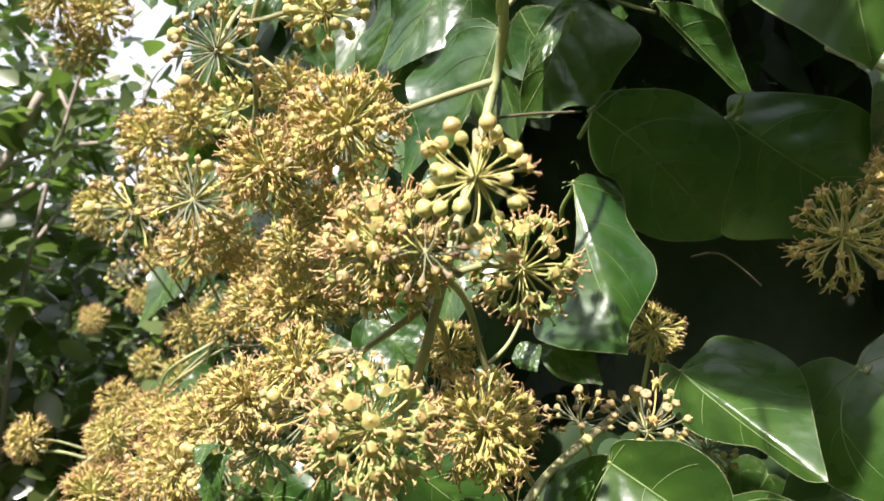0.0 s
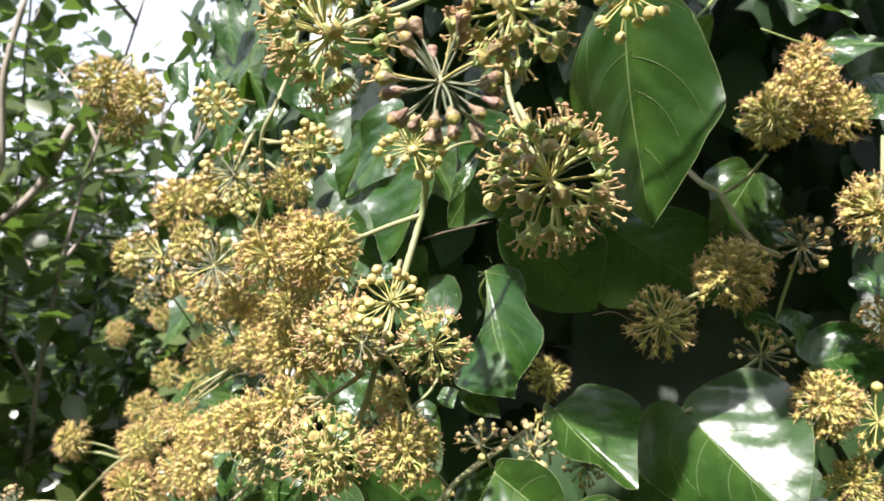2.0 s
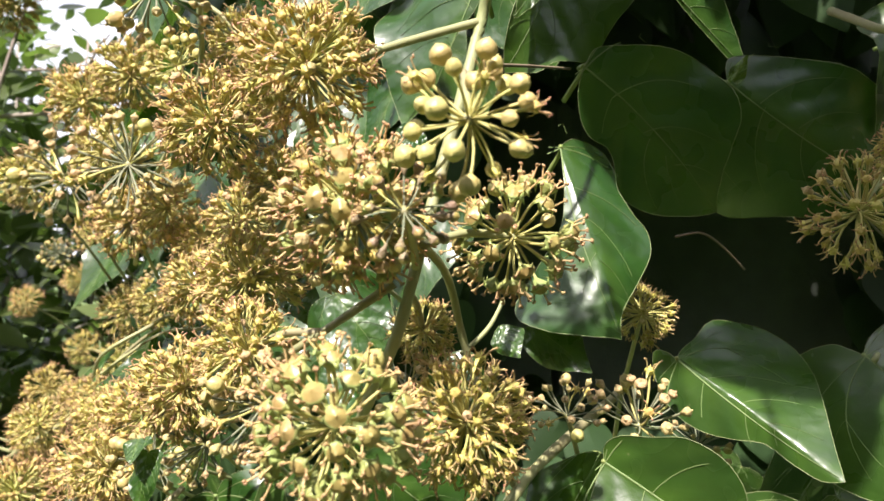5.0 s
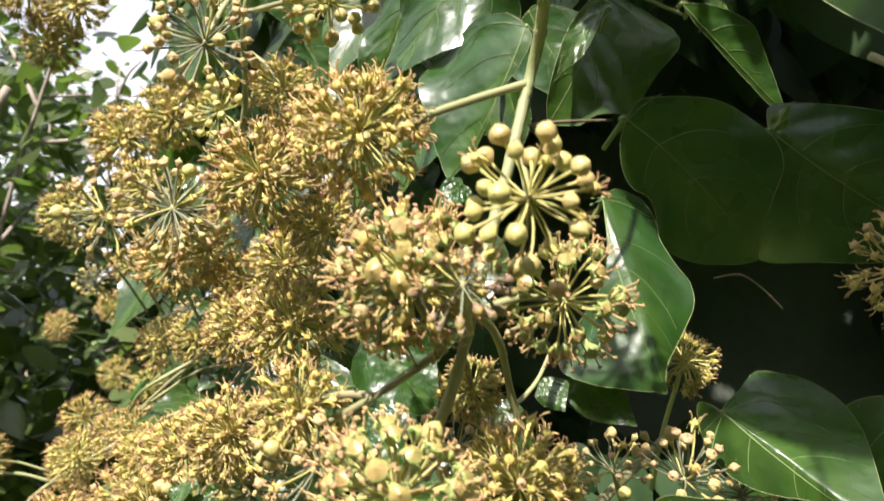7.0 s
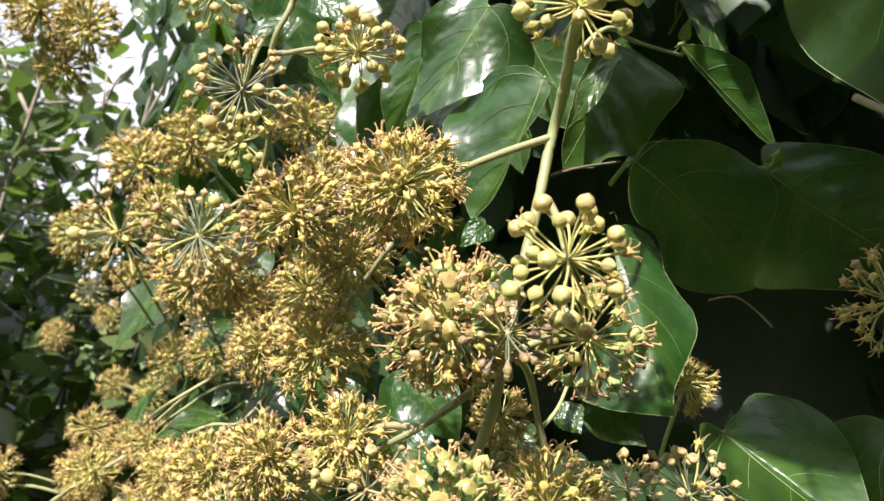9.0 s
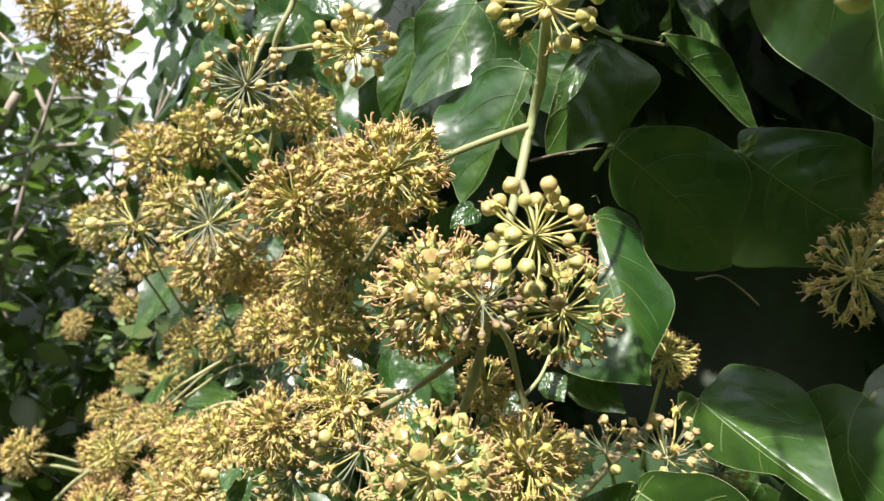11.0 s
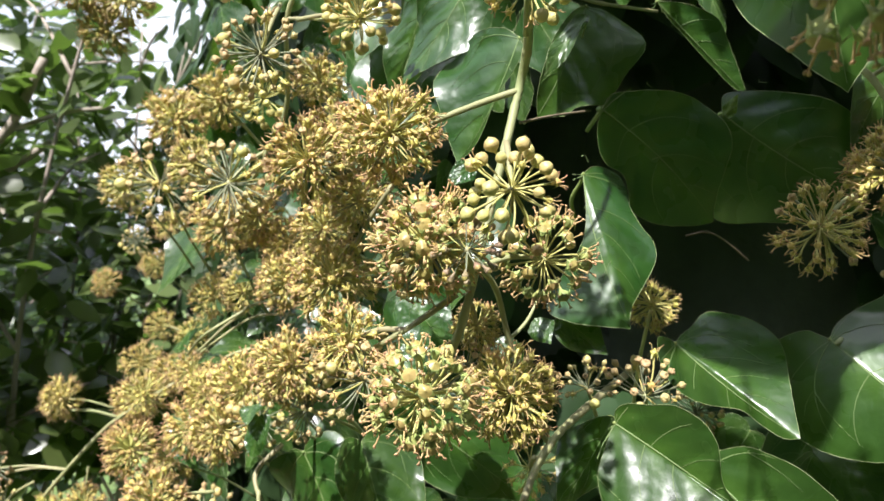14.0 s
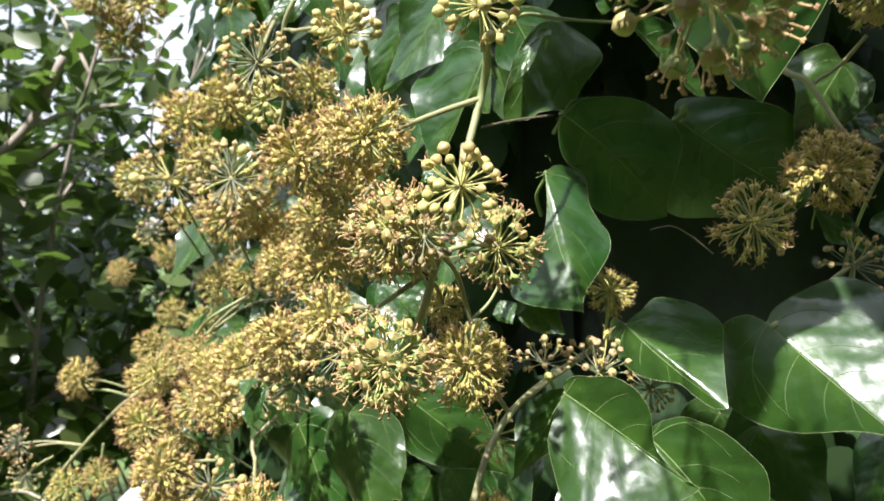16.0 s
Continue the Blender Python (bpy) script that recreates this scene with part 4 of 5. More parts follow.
umbel((0.003, 0.055, 1.596), 0.0163, 'open', n=36, face=(-0.200, -1.000, 0.100), near=True, inner=15, end=(0.010, 0.085, 1.608))
umbel((0.049, 0.045, 1.600), 0.0155, 'open', n=34, face=(0.100, -1.000, 0.100), near=True, inner=15, end=(0.046, 0.090, 1.623))
umbel((0.089, 0.100, 1.626), 0.0135, 'bud', n=28, near=True, end=(0.071, 0.110, 1.642))
umbel((-0.272, 0.500, 1.702), 0.0235, 'flower', n=48, end=(-0.258, 0.520, 1.736))
umbel((-0.236, 0.490, 1.688), 0.0215, 'flower', n=48, end=(-0.258, 0.520, 1.736))
umbel((-0.262, 0.515, 1.668), 0.0195, 'flower', n=48, end=(-0.258, 0.520, 1.736))
umbel((-0.188, 0.460, 1.595), 0.0212, 'flower', n=40, near=True)
umbel((-0.144, 0.410, 1.598), 0.0187, 'flower', n=38, near=True)
umbel((-0.108, 0.370, 1.592), 0.0155, 'bud', n=30)
umbel((-0.208, 0.485, 1.552), 0.0294, 'spent', n=46, near=True)
umbel((-0.249, 0.520, 1.554), 0.0191, 'flower', n=36)
umbel((-0.122, 0.352, 1.543), 0.0237, 'spent', n=46, near=True, inner=40, end=(-0.105, 0.360, 1.561))
umbel((-0.138, 0.400, 1.521), 0.0193, 'flower', n=40, near=True)
umbel((-0.114, 0.380, 1.526), 0.0178, 'flower', n=36, near=True)
umbel((-0.169, 0.440, 1.562), 0.0181, 'flower', n=36)
umbel((-0.297, 0.750, 1.527), 0.0174, 'flower', n=34)
umbel((-0.354, 0.800, 1.511), 0.0172, 'spent', n=30)
umbel((-0.352, 0.850, 1.482), 0.0185, 'flower', n=34)
umbel((-0.442, 0.920, 1.456), 0.0185, 'flower', n=34)
umbel((-0.337, 0.830, 1.412), 0.0185, 'flower', n=34, end=(-0.290, 0.800, 1.403))
umbel((-0.283, 0.780, 1.407), 0.0186, 'flower', n=34)
umbel((-0.181, 0.520, 1.470), 0.0178, 'flower', n=38)
umbel((-0.142, 0.460, 1.478), 0.0155, 'flower', n=38)
umbel((-0.187, 0.600, 1.487), 0.0145, 'spent', n=30)
umbel((-0.059, 0.305, 1.495), 0.0208, 'flower', n=44, near=True, end=(-0.051, 0.300, 1.511))
umbel((-0.093, 0.360, 1.490), 0.0168, 'flower', n=42, near=True)
umbel((-0.095, 0.380, 1.509), 0.0184, 'flower', n=38, near=True)
umbel((-0.069, 0.340, 1.519), 0.0166, 'flower', n=38, near=True)
umbel((-0.038, 0.320, 1.538), 0.0141, 'spent', n=36, near=True)
umbel((-0.040, 0.213, 1.477), 0.0137, 'flower', n=34, near=True, end=(-0.020, 0.200, 1.483))
umbel((-0.073, 0.275, 1.458), 0.0171, 'flower', n=42, near=True)
umbel((-0.115, 0.360, 1.432), 0.0195, 'flower', n=44, near=True)
umbel((-0.144, 0.400, 1.421), 0.0180, 'flower', n=42, near=True)
umbel((-0.197, 0.520, 1.412), 0.0178, 'flower', n=36)
umbel((-0.276, 0.620, 1.402), 0.0185, 'flower', n=36)
umbel((-0.234, 0.580, 1.398), 0.0180, 'flower', n=36)
umbel((-0.272, 0.600, 1.374), 0.0203, 'flower', n=36)
umbel((-0.315, 0.557, 1.383), 0.0176, 'flower', n=44, face=(-0.500, -1.000, 0.200), end=(-0.278, 0.570, 1.372))
umbel((-0.275, 0.600, 1.342), 0.0203, 'flower', n=40)
umbel((-0.205, 0.500, 1.349), 0.0171, 'flower', n=40)
umbel((-0.125, 0.350, 1.411), 0.0177, 'flower', n=40, near=True)
umbel((-0.097, 0.320, 1.423), 0.0163, 'spent', n=40, near=True)
umbel((-0.067, 0.280, 1.438), 0.0154, 'spent', n=40, near=True)
umbel((-0.014, 0.170, 1.467), 0.0165, 'open', n=50, face=(-0.100, -1.000, 0.100), near=True, inner=14, end=(-0.025, 0.205, 1.456))
umbel((-0.034, 0.205, 1.465), 0.0156, 'spent', n=36, near=True, end=(-0.018, 0.240, 1.456))
umbel((0.015, 0.199, 1.462), 0.0165, 'flower', n=44, face=(0.100, -1.000, 0.200), near=True, end=(0.034, 0.246, 1.434))
umbel((0.001, 0.225, 1.465), 0.0131, 'spent', n=34, near=True, end=(0.014, 0.258, 1.458))
umbel((0.076, 0.257, 1.450), 0.0183, 'spent', n=26, face=(0.000, -0.350, 1.000), near=True, wide=82, end=(0.085, 0.285, 1.428))
umbel((0.050, 0.245, 1.455), 0.0124, 'spent', n=24, face=(-0.100, -0.500, 1.000), near=True, wide=90)
umbel((0.137, 0.238, 1.519), 0.0171, 'flower', n=34, near=True, wide=132, end=(0.162, 0.260, 1.533))
umbel((0.179, 0.260, 1.543), 0.0199, 'flower', n=46, near=True, end=(0.196, 0.280, 1.563))
umbel((0.089, 0.295, 1.484), 0.0121, 'flower', n=40)
umbel((0.005, 0.225, 1.482), 0.0097, 'flower', n=32, face=(0.000, -1.000, 0.000), near=True, end=(0.001, 0.212, 1.492))
umbel((0.109, 0.290, 1.436), 0.0119, 'spent', n=34)
umbel((-0.027, 0.165, 1.381), 0.0155, 'flower', n=42, near=True, end=(-0.016, 0.190, 1.374))
umbel((0.005, 0.245, 1.360), 0.0175, 'flower', n=44, near=True, end=(0.014, 0.226, 1.382))
umbel((0.032, 0.325, 1.354), 0.0160, 'flower', n=44, near=True, end=(0.044, 0.270, 1.356))
umbel((0.067, 0.235, 1.358), 0.0160, 'flower', n=44, near=True)
umbel((-0.082, 0.340, 1.330), 0.0149, 'flower', n=40)
umbel((-0.146, 0.360, 1.320), 0.0219, 'flower', n=40, near=True)
umbel((-0.093, 0.300, 1.362), 0.0203, 'flower', n=44, near=True, end=(-0.095, 0.310, 1.392))
umbel((-0.164, 0.360, 1.367), 0.0194, 'flower', n=44, near=True, end=(-0.134, 0.370, 1.371))
umbel((-0.382, 0.580, 1.318), 0.0177, 'spent', n=36, end=(-0.330, 0.580, 1.319))
umbel((-0.337, 0.580, 1.279), 0.0177, 'flower', n=40, end=(-0.333, 0.580, 1.308))
umbel((-0.312, 0.590, 1.286), 0.0164, 'flower', n=38, end=(-0.309, 0.590, 1.317))
umbel((-0.375, 0.580, 1.289), 0.0156, 'spent', n=24, end=(-0.350, 0.580, 1.307))
umbel((0.030, 0.268, 1.417), 0.0120, 'flower', n=22, face=(0.1, -1.0, -0.2), near=True, inner=12, end=(0.030, 0.243, 1.428))
umbel((-0.219, 0.460, 1.369), 0.0193, 'flower', n=38)
umbel((-0.163, 0.420, 1.395), 0.0199, 'flower', n=38)
umbel((-0.217, 0.480, 1.402), 0.0165, 'flower', n=38)
umbel((-0.148, 0.400, 1.344), 0.0211, 'spent', n=38, near=True)
umbel((-0.181, 0.420, 1.321), 0.0219, 'flower', n=38, near=True)
umbel((0.217, 0.262, 1.641), 0.0176, 'flower', n=44, near=True, end=(0.202, 0.275, 1.615))
umbel((0.199, 0.258, 1.626), 0.0165, 'flower', n=42, near=True, end=(0.199, 0.275, 1.612))
umbel((0.237, 0.266, 1.629), 0.0159, 'flower', n=40, near=True, end=(0.259, 0.280, 1.630))
umbel((0.222, 0.270, 1.659), 0.0124, 'flower', n=36, end=(0.205, 0.278, 1.625))
umbel((0.253, 0.255, 1.577), 0.0209, 'flower', n=40, near=True, end=(0.268, 0.280, 1.621))
umbel((0.271, 0.285, 1.520), 0.0144, 'flower', n=40)
umbel((0.219, 0.244, 1.480), 0.0168, 'flower', n=46, near=True)
umbel((0.248, 0.250, 1.471), 0.0171, 'bud', n=28, near=True)
umbel((0.241, 0.260, 1.437), 0.0145, 'flower', n=40)
umbel((0.200, 0.275, 1.500), 0.0163, 'spent', n=26, face=(0.000, -0.600, 0.800), near=True)
umbel((0.233, 0.300, 1.562), 0.0159, 'spent', n=30)

stem([(0.018, 0.182, 1.590), (0.020, 0.200, 1.587), (0.021, 0.214, 1.579), (0.019, 0.221, 1.567), (0.014, 0.215, 1.546), (0.008, 0.210, 1.523), (0.003, 0.200, 1.503), (-0.002, 0.200, 1.483), (-0.009, 0.210, 1.465), (-0.018, 0.230, 1.442)], 0.0016)
stem([(0.019, 0.221, 1.567), (0.006, 0.218, 1.562), (-0.009, 0.212, 1.555), (-0.019, 0.212, 1.550)], 0.0011)
stem([(0.002, 0.195, 1.506), (0.010, 0.205, 1.497), (0.015, 0.215, 1.481), (0.020, 0.220, 1.465), (0.022, 0.225, 1.446)], 0.0010)
stem([(-0.003, 0.200, 1.495), (-0.020, 0.200, 1.483), (-0.035, 0.213, 1.473)], 0.0010)
stem([(0.021, 0.210, 1.586), (0.034, 0.215, 1.599), (0.057, 0.260, 1.611), (0.100, 0.330, 1.630)], 0.0008)
stem([(-0.055, 0.322, 1.740), (-0.062, 0.318, 1.700), (-0.068, 0.315, 1.663), (-0.075, 0.310, 1.639), (-0.084, 0.315, 1.619), (-0.089, 0.340, 1.582), (-0.105, 0.360, 1.558), (-0.127, 0.390, 1.531), (-0.149, 0.440, 1.500)], 0.0013)
stem([(-0.084, 0.315, 1.620), (-0.067, 0.295, 1.614), (-0.049, 0.270, 1.604)], 0.0008)
stem([(-0.030, 0.280, 1.537), (-0.045, 0.295, 1.516), (-0.055, 0.305, 1.495), (-0.069, 0.320, 1.462), (-0.084, 0.340, 1.424)], 0.0010)
stem([(0.080, 0.290, 1.456), (0.052, 0.260, 1.444), (0.035, 0.244, 1.433), (0.024, 0.233, 1.416), (0.015, 0.225, 1.384), (0.006, 0.215, 1.369), (-0.004, 0.205, 1.355), (-0.012, 0.200, 1.335)], 0.0015)
stem([(0.015, 0.225, 1.385), (0.018, 0.225, 1.369), (0.020, 0.225, 1.345)], 0.0010)
stem([(0.010, 0.220, 1.376), (-0.006, 0.200, 1.371), (-0.019, 0.180, 1.377)], 0.0009)
stem([(0.072, 0.270, 1.396), (0.058, 0.265, 1.381), (0.044, 0.262, 1.359), (0.039, 0.265, 1.330)], 0.0011)
stem([(0.045, 0.262, 1.357), (0.030, 0.262, 1.354), (0.019, 0.262, 1.347)], 0.0008)
stem([(-0.225, 0.560, 1.395), (-0.274, 0.565, 1.364), (-0.302, 0.570, 1.338), (-0.338, 0.580, 1.299), (-0.368, 0.585, 1.261)], 0.0016)
stem([(-0.274, 0.565, 1.366), (-0.291, 0.560, 1.372), (-0.308, 0.557, 1.373)], 0.0012)
stem([(-0.320, 0.575, 1.319), (-0.347, 0.580, 1.319), (-0.370, 0.580, 1.315)], 0.0012)
stem([(-0.096, 0.420, 1.474), (-0.122, 0.420, 1.473), (-0.135, 0.420, 1.466), (-0.157, 0.420, 1.452), (-0.194, 0.500, 1.428)], 0.0010)
stem([(-0.100, 0.425, 1.466), (-0.126, 0.423, 1.464), (-0.148, 0.424, 1.450), (-0.162, 0.430, 1.440)], 0.0008)
stem([(-0.137, 0.400, 1.442), (-0.124, 0.398, 1.447), (-0.110, 0.400, 1.448), (-0.098, 0.410, 1.462)], 0.0009)
stem([(-0.113, 0.402, 1.441), (-0.108, 0.404, 1.455), (-0.100, 0.410, 1.470)], 0.0007)
stem([(-0.139, 0.460, 1.465), (-0.157, 0.470, 1.453), (-0.180, 0.480, 1.433)], 0.0010)
stem([(-0.088, 0.330, 1.409), (-0.099, 0.320, 1.397), (-0.093, 0.310, 1.382), (-0.093, 0.305, 1.364)], 0.0011)
stem([(0.168, 0.306, 1.606), (0.173, 0.288, 1.594), (0.181, 0.282, 1.587), (0.195, 0.275, 1.562), (0.208, 0.270, 1.554)], 0.0016)
stem([(0.181, 0.282, 1.587), (0.193, 0.278, 1.596), (0.201, 0.270, 1.608)], 0.0010)
stem([(0.005, 0.075, 1.606), (0.024, 0.080, 1.615), (0.043, 0.100, 1.636), (0.048, 0.145, 1.685), (0.055, 0.200, 1.740)], 0.0009)
stem([(0.045, 0.100, 1.634), (0.050, 0.100, 1.608), (0.052, 0.097, 1.591), (0.060, 0.083, 1.567)], 0.0008)
stem([(0.020, 0.225, 1.556), (0.034, 0.245, 1.562), (0.055, 0.271, 1.569)], 0.0005, M_WOOD, "thin brown leaf stalk in the shade")
stem([(0.155, 0.258, 1.472), (0.171, 0.275, 1.477), (0.208, 0.300, 1.496), (0.245, 0.330, 1.509)], 0.0010)
stem([(0.126, 0.360, 1.517), (0.138, 0.360, 1.519), (0.152, 0.370, 1.514), (0.173, 0.390, 1.503)], 0.0005, M_WOOD, "thin dead brown twig in the shade")
stem([(0.016, 0.230, 1.475), (0.024, 0.235, 1.482), (0.029, 0.240, 1.490)], 0.0007)

ivy_leaf((0.052, 0.270, 1.542), (0.067, 0.243, 1.480), 0.069, (-0.010, -0.850, 0.420), 'folded', fold=-0.46, curl=-0.08, wave=0.13)
ivy_leaf((0.088, 0.257, 1.472), (0.119, 0.216, 1.446), 0.056, (-0.380, -0.820, 0.500), 'leaning', fold=-0.62, curl=-0.08, wave=0.07)
ivy_leaf((0.155, 0.264, 1.473), (0.194, 0.214, 1.429), 0.077, (-0.550, -0.800, 0.400), 'broad', fold=-0.3, curl=-0.06, wave=0.05)
ivy_leaf((0.056, 0.227, 1.446), (0.099, 0.190, 1.419), 0.063, (-0.490, -0.800, 0.140), 'notched', fold=0.3, curl=-0.08, wave=0.07)
ivy_leaf((0.098, 0.250, 1.422), (0.129, 0.212, 1.380), 0.065, (-0.510, -0.810, 0.280), 'wide_heart', fold=0.26, curl=-0.06, wave=0.06)
ivy_leaf((-0.047, 0.325, 1.412), (-0.029, 0.300, 1.355), 0.052, (-0.250, -1.000, 0.250), 'torn', fold=-0.42, curl=-0.12, wave=0.14, label="dark green ivy leaf with a ragged bitten edge")
ivy_leaf((-0.084, 0.365, 1.395), (-0.056, 0.345, 1.325), 0.060, (-0.500, -1.000, 0.300), 'ovate', fold=-0.3, wave=0.14)
ivy_leaf((-0.034, 0.375, 1.404), (-0.022, 0.362, 1.368), 0.016, (-0.160, -0.870, 0.440), 'rhomb', fold=-0.2)
ivy_leaf((-0.017, 0.345, 1.418), (0.043, 0.345, 1.373), 0.052, (0.050, -1.000, 0.100), 'ovate', fold=-0.3, wave=0.12)
ivy_leaf((0.060, 0.245, 1.444), (0.036, 0.238, 1.404), 0.024, (0.200, -1.000, 0.100), 'rhomb', fold=-0.2)
ivy_leaf((0.059, 0.268, 1.569), (0.116, 0.286, 1.5215), 0.072, (-0.120, -1.000, -0.060), 'ample', fold=-0.10, curl=-0.06, wave=0.09)
ivy_leaf((0.118, 0.288, 1.571), (0.189, 0.294, 1.531), 0.080, (-0.060, -1.000, -0.120), 'fan', fold=-0.22, curl=-0.04, wave=0.09)
ivy_leaf((0.116, 0.279, 1.569), (0.119, 0.274, 1.577), 0.006, (-0.1, -0.8, 0.6), 'ovate', fold=-0.2, young=True)
# the next three are added out of view to shade the fan leaf
ivy_leaf((0.118, 0.188, 1.742), (0.106, 0.150, 1.728), 0.040, (0.000, -0.300, 1.000), 'heart')
ivy_leaf((0.112, 0.160, 1.735), (0.072, 0.140, 1.724), 0.046, (0.000, -0.300, 1.000), 'heart')
ivy_leaf((0.088, 0.202, 1.740), (0.078, 0.164, 1.727), 0.040, (0.000, -0.300, 1.000), 'heart')
ivy_leaf((0.022, 0.250, 1.594), (-0.001, 0.258, 1.544), 0.055, (-0.300, -0.880, 0.360), 'drooping', fold=-0.16, curl=0.04, wave=0.1)
ivy_leaf((0.005, 0.275, 1.628), (-0.024, 0.285, 1.581), 0.044, (-0.300, -0.850, 0.450), 'ovate', fold=-0.2, curl=0.1)
ivy_leaf((-0.016, 0.290, 1.622), (-0.034, 0.300, 1.581), 0.032, (-0.300, -1.000, 0.300), 'ovate', fold=-0.2)
ivy_leaf((0.053, 0.272, 1.614), (0.033, 0.258, 1.565), 0.054, (0.100, -1.000, -0.420), 'wavy', fold=0.12, curl=-0.05, wave=0.12)
ivy_leaf((0.051, 0.262, 1.607), (0.032, 0.250, 1.580), 0.012, (-0.300, -1.000, 0.600), 'rhomb', fold=0.3)
ivy_leaf((0.100, 0.330, 1.635), (0.150, 0.340, 1.590), 0.056, (0.120, -1.000, -0.700), 'slim', fold=-0.2, curl=0.05, wave=0.05)
ivy_leaf((0.103, 0.170, 1.654), (0.117, 0.184, 1.5596), 0.075, (-0.500, -0.820, -0.200), 'shield', fold=-0.38, curl=-0.06, wave=0.10)
ivy_leaf((0.153, 0.260, 1.677), (0.113, 0.200, 1.661), 0.044, (0.100, -0.600, 0.800), 'ovate', fold=-0.1)
ivy_leaf((0.031, 0.260, 1.481), (0.036, 0.250, 1.472), 0.012, (-0.200, -1.000, 0.100), 'rhomb')
ivy_leaf((0.043, 0.265, 1.481), (0.060, 0.255, 1.467), 0.018, (-0.500, -1.000, 0.400), 'ovate', fold=-0.2)
ivy_leaf((0.003, 0.255, 1.543), (-0.006, 0.250, 1.535), 0.010, (-0.200, -1.000, 0.200), 'ovate')
ivy_leaf((0.225, 0.290, 1.524), (0.224, 0.280, 1.503), 0.018, (0.400, -1.000, 0.000), 'ovate', fold=-0.1)
ivy_leaf((0.204, 0.320, 1.528), (0.235, 0.310, 1.502), 0.015, (0.200, -1.000, -0.100), 'rhomb', fold=-0.2)
ivy_leaf((0.242, 0.290, 1.675), (0.279, 0.270, 1.672), 0.023, (0.000, -0.700, 0.800), 'ovate', fold=-0.2)
ivy_leaf((0.268, 0.290, 1.656), (0.287, 0.280, 1.624), 0.031, (0.000, -1.000, 0.400), 'ovate', fold=-0.15)
ivy_leaf((0.234, 0.300, 1.702), (0.256, 0.280, 1.690), 0.013, (0.000, -0.600, 0.900), 'ovate')
ivy_leaf((0.204, 0.310, 1.582), (0.233, 0.300, 1.562), 0.029, (0.000, -1.000, 0.300), 'ovate', fold=-0.1)
ivy_leaf((0.239, 0.300, 1.493), (0.297, 0.300, 1.507), 0.042, (0.000, -1.000, 0.300), 'ovate', fold=-0.1)
ivy_leaf((0.270, 0.310, 1.546), (0.291, 0.300, 1.533), 0.021, (0.100, -1.000, 0.400), 'ovate', fold=-0.1)
ivy_leaf((0.206, 0.300, 1.602), (0.180, 0.290, 1.555), 0.041, (0.300, -1.000, 0.300), 'ovate', fold=-0.1)
ivy_leaf((0.206, 0.310, 1.581), (0.216, 0.300, 1.539), 0.035, (0.200, -1.000, 0.200), 'ovate', fold=-0.1)
ivy_leaf((0.158, 0.265, 1.388), (0.194, 0.250, 1.362), 0.021, (0.200, -1.000, 0.600), 'ovate', fold=-0.3)
ivy_leaf((0.167, 0.300, 1.415), (0.204, 0.290, 1.376), 0.046, (0.200, -1.000, 0.200), 'ovate')
ivy_leaf((-0.133, 0.446, 1.443), (-0.160, 0.418, 1.436), 0.030, (-0.250, -0.800, 0.560), 'ovate', fold=-0.12)
ivy_leaf((-0.098, 0.460, 1.466), (-0.112, 0.435, 1.432), 0.040, (-0.300, -1.000, 0.200), 'ovate', fold=-0.25)
ivy_leaf((-0.112, 0.470, 1.472), (-0.140, 0.455, 1.449), 0.030, (-0.400, -1.000, 0.100), 'ovate', fold=-0.2)
ivy_leaf((-0.123, 0.448, 1.497), (-0.141, 0.430, 1.485), 0.020, (-0.250, -0.850, 0.500), 'ovate', fold=-0.15)
ivy_leaf((-0.104, 0.350, 1.424), (-0.113, 0.342, 1.408), 0.014, (-0.200, -0.700, 0.100), 'ovate', fold=-0.15, young=True)
ivy_leaf((-0.135, 0.460, 1.443), (-0.148, 0.440, 1.435), 0.018, (-0.200, -1.000, 0.300), 'ovate')
ivy_leaf((-0.080, 0.340, 1.646), (-0.099, 0.330, 1.627), 0.017, (-0.100, -1.000, 0.200), 'ovate', fold=-0.2)
ivy_leaf((-0.068, 0.345, 1.657), (-0.052, 0.335, 1.642), 0.017, (-0.100, -1.000, 0.200), 'ovate', fold=-0.2)
ivy_leaf((-0.155, 0.420, 1.698), (-0.148, 0.410, 1.661), 0.016, (-0.600, -1.000, 0.100), 'ovate', fold=-0.2)
ivy_leaf((-0.185, 0.440, 1.702), (-0.179, 0.430, 1.669), 0.021, (-0.200, -1.000, 0.100), 'ovate')
ivy_leaf((-0.079, 0.360, 1.619), (-0.059, 0.350, 1.587), 0.024, (-0.100, -1.000, 0.200), 'ovate', fold=-0.2)
ivy_leaf((-0.135, 0.410, 1.573), (-0.125, 0.400, 1.552), 0.018, (-0.300, -1.000, 0.300), 'ovate')
ivy_leaf((-0.046, 0.330, 1.491), (-0.037, 0.320, 1.476), 0.017, (-0.100, -1.000, 0.200), 'ovate')
ivy_leaf((-0.096, 0.300, 1.435), (-0.096, 0.290, 1.429), 0.011, (-0.300, -1.000, 0.300), 'ovate')
ivy_leaf((-0.187, 0.460, 1.393), (-0.176, 0.440, 1.370), 0.023, (-0.300, -1.000, 0.300), 'ovate', fold=-0.2)
ivy_leaf((-0.183, 0.450, 1.383), (-0.166, 0.440, 1.359), 0.019, (-0.300, -1.000, 0.400), 'ovate')
ivy_leaf((-0.093, 0.300, 1.430), (-0.095, 0.295, 1.411), 0.015, (-0.300, -1.000, 0.300), 'ovate')
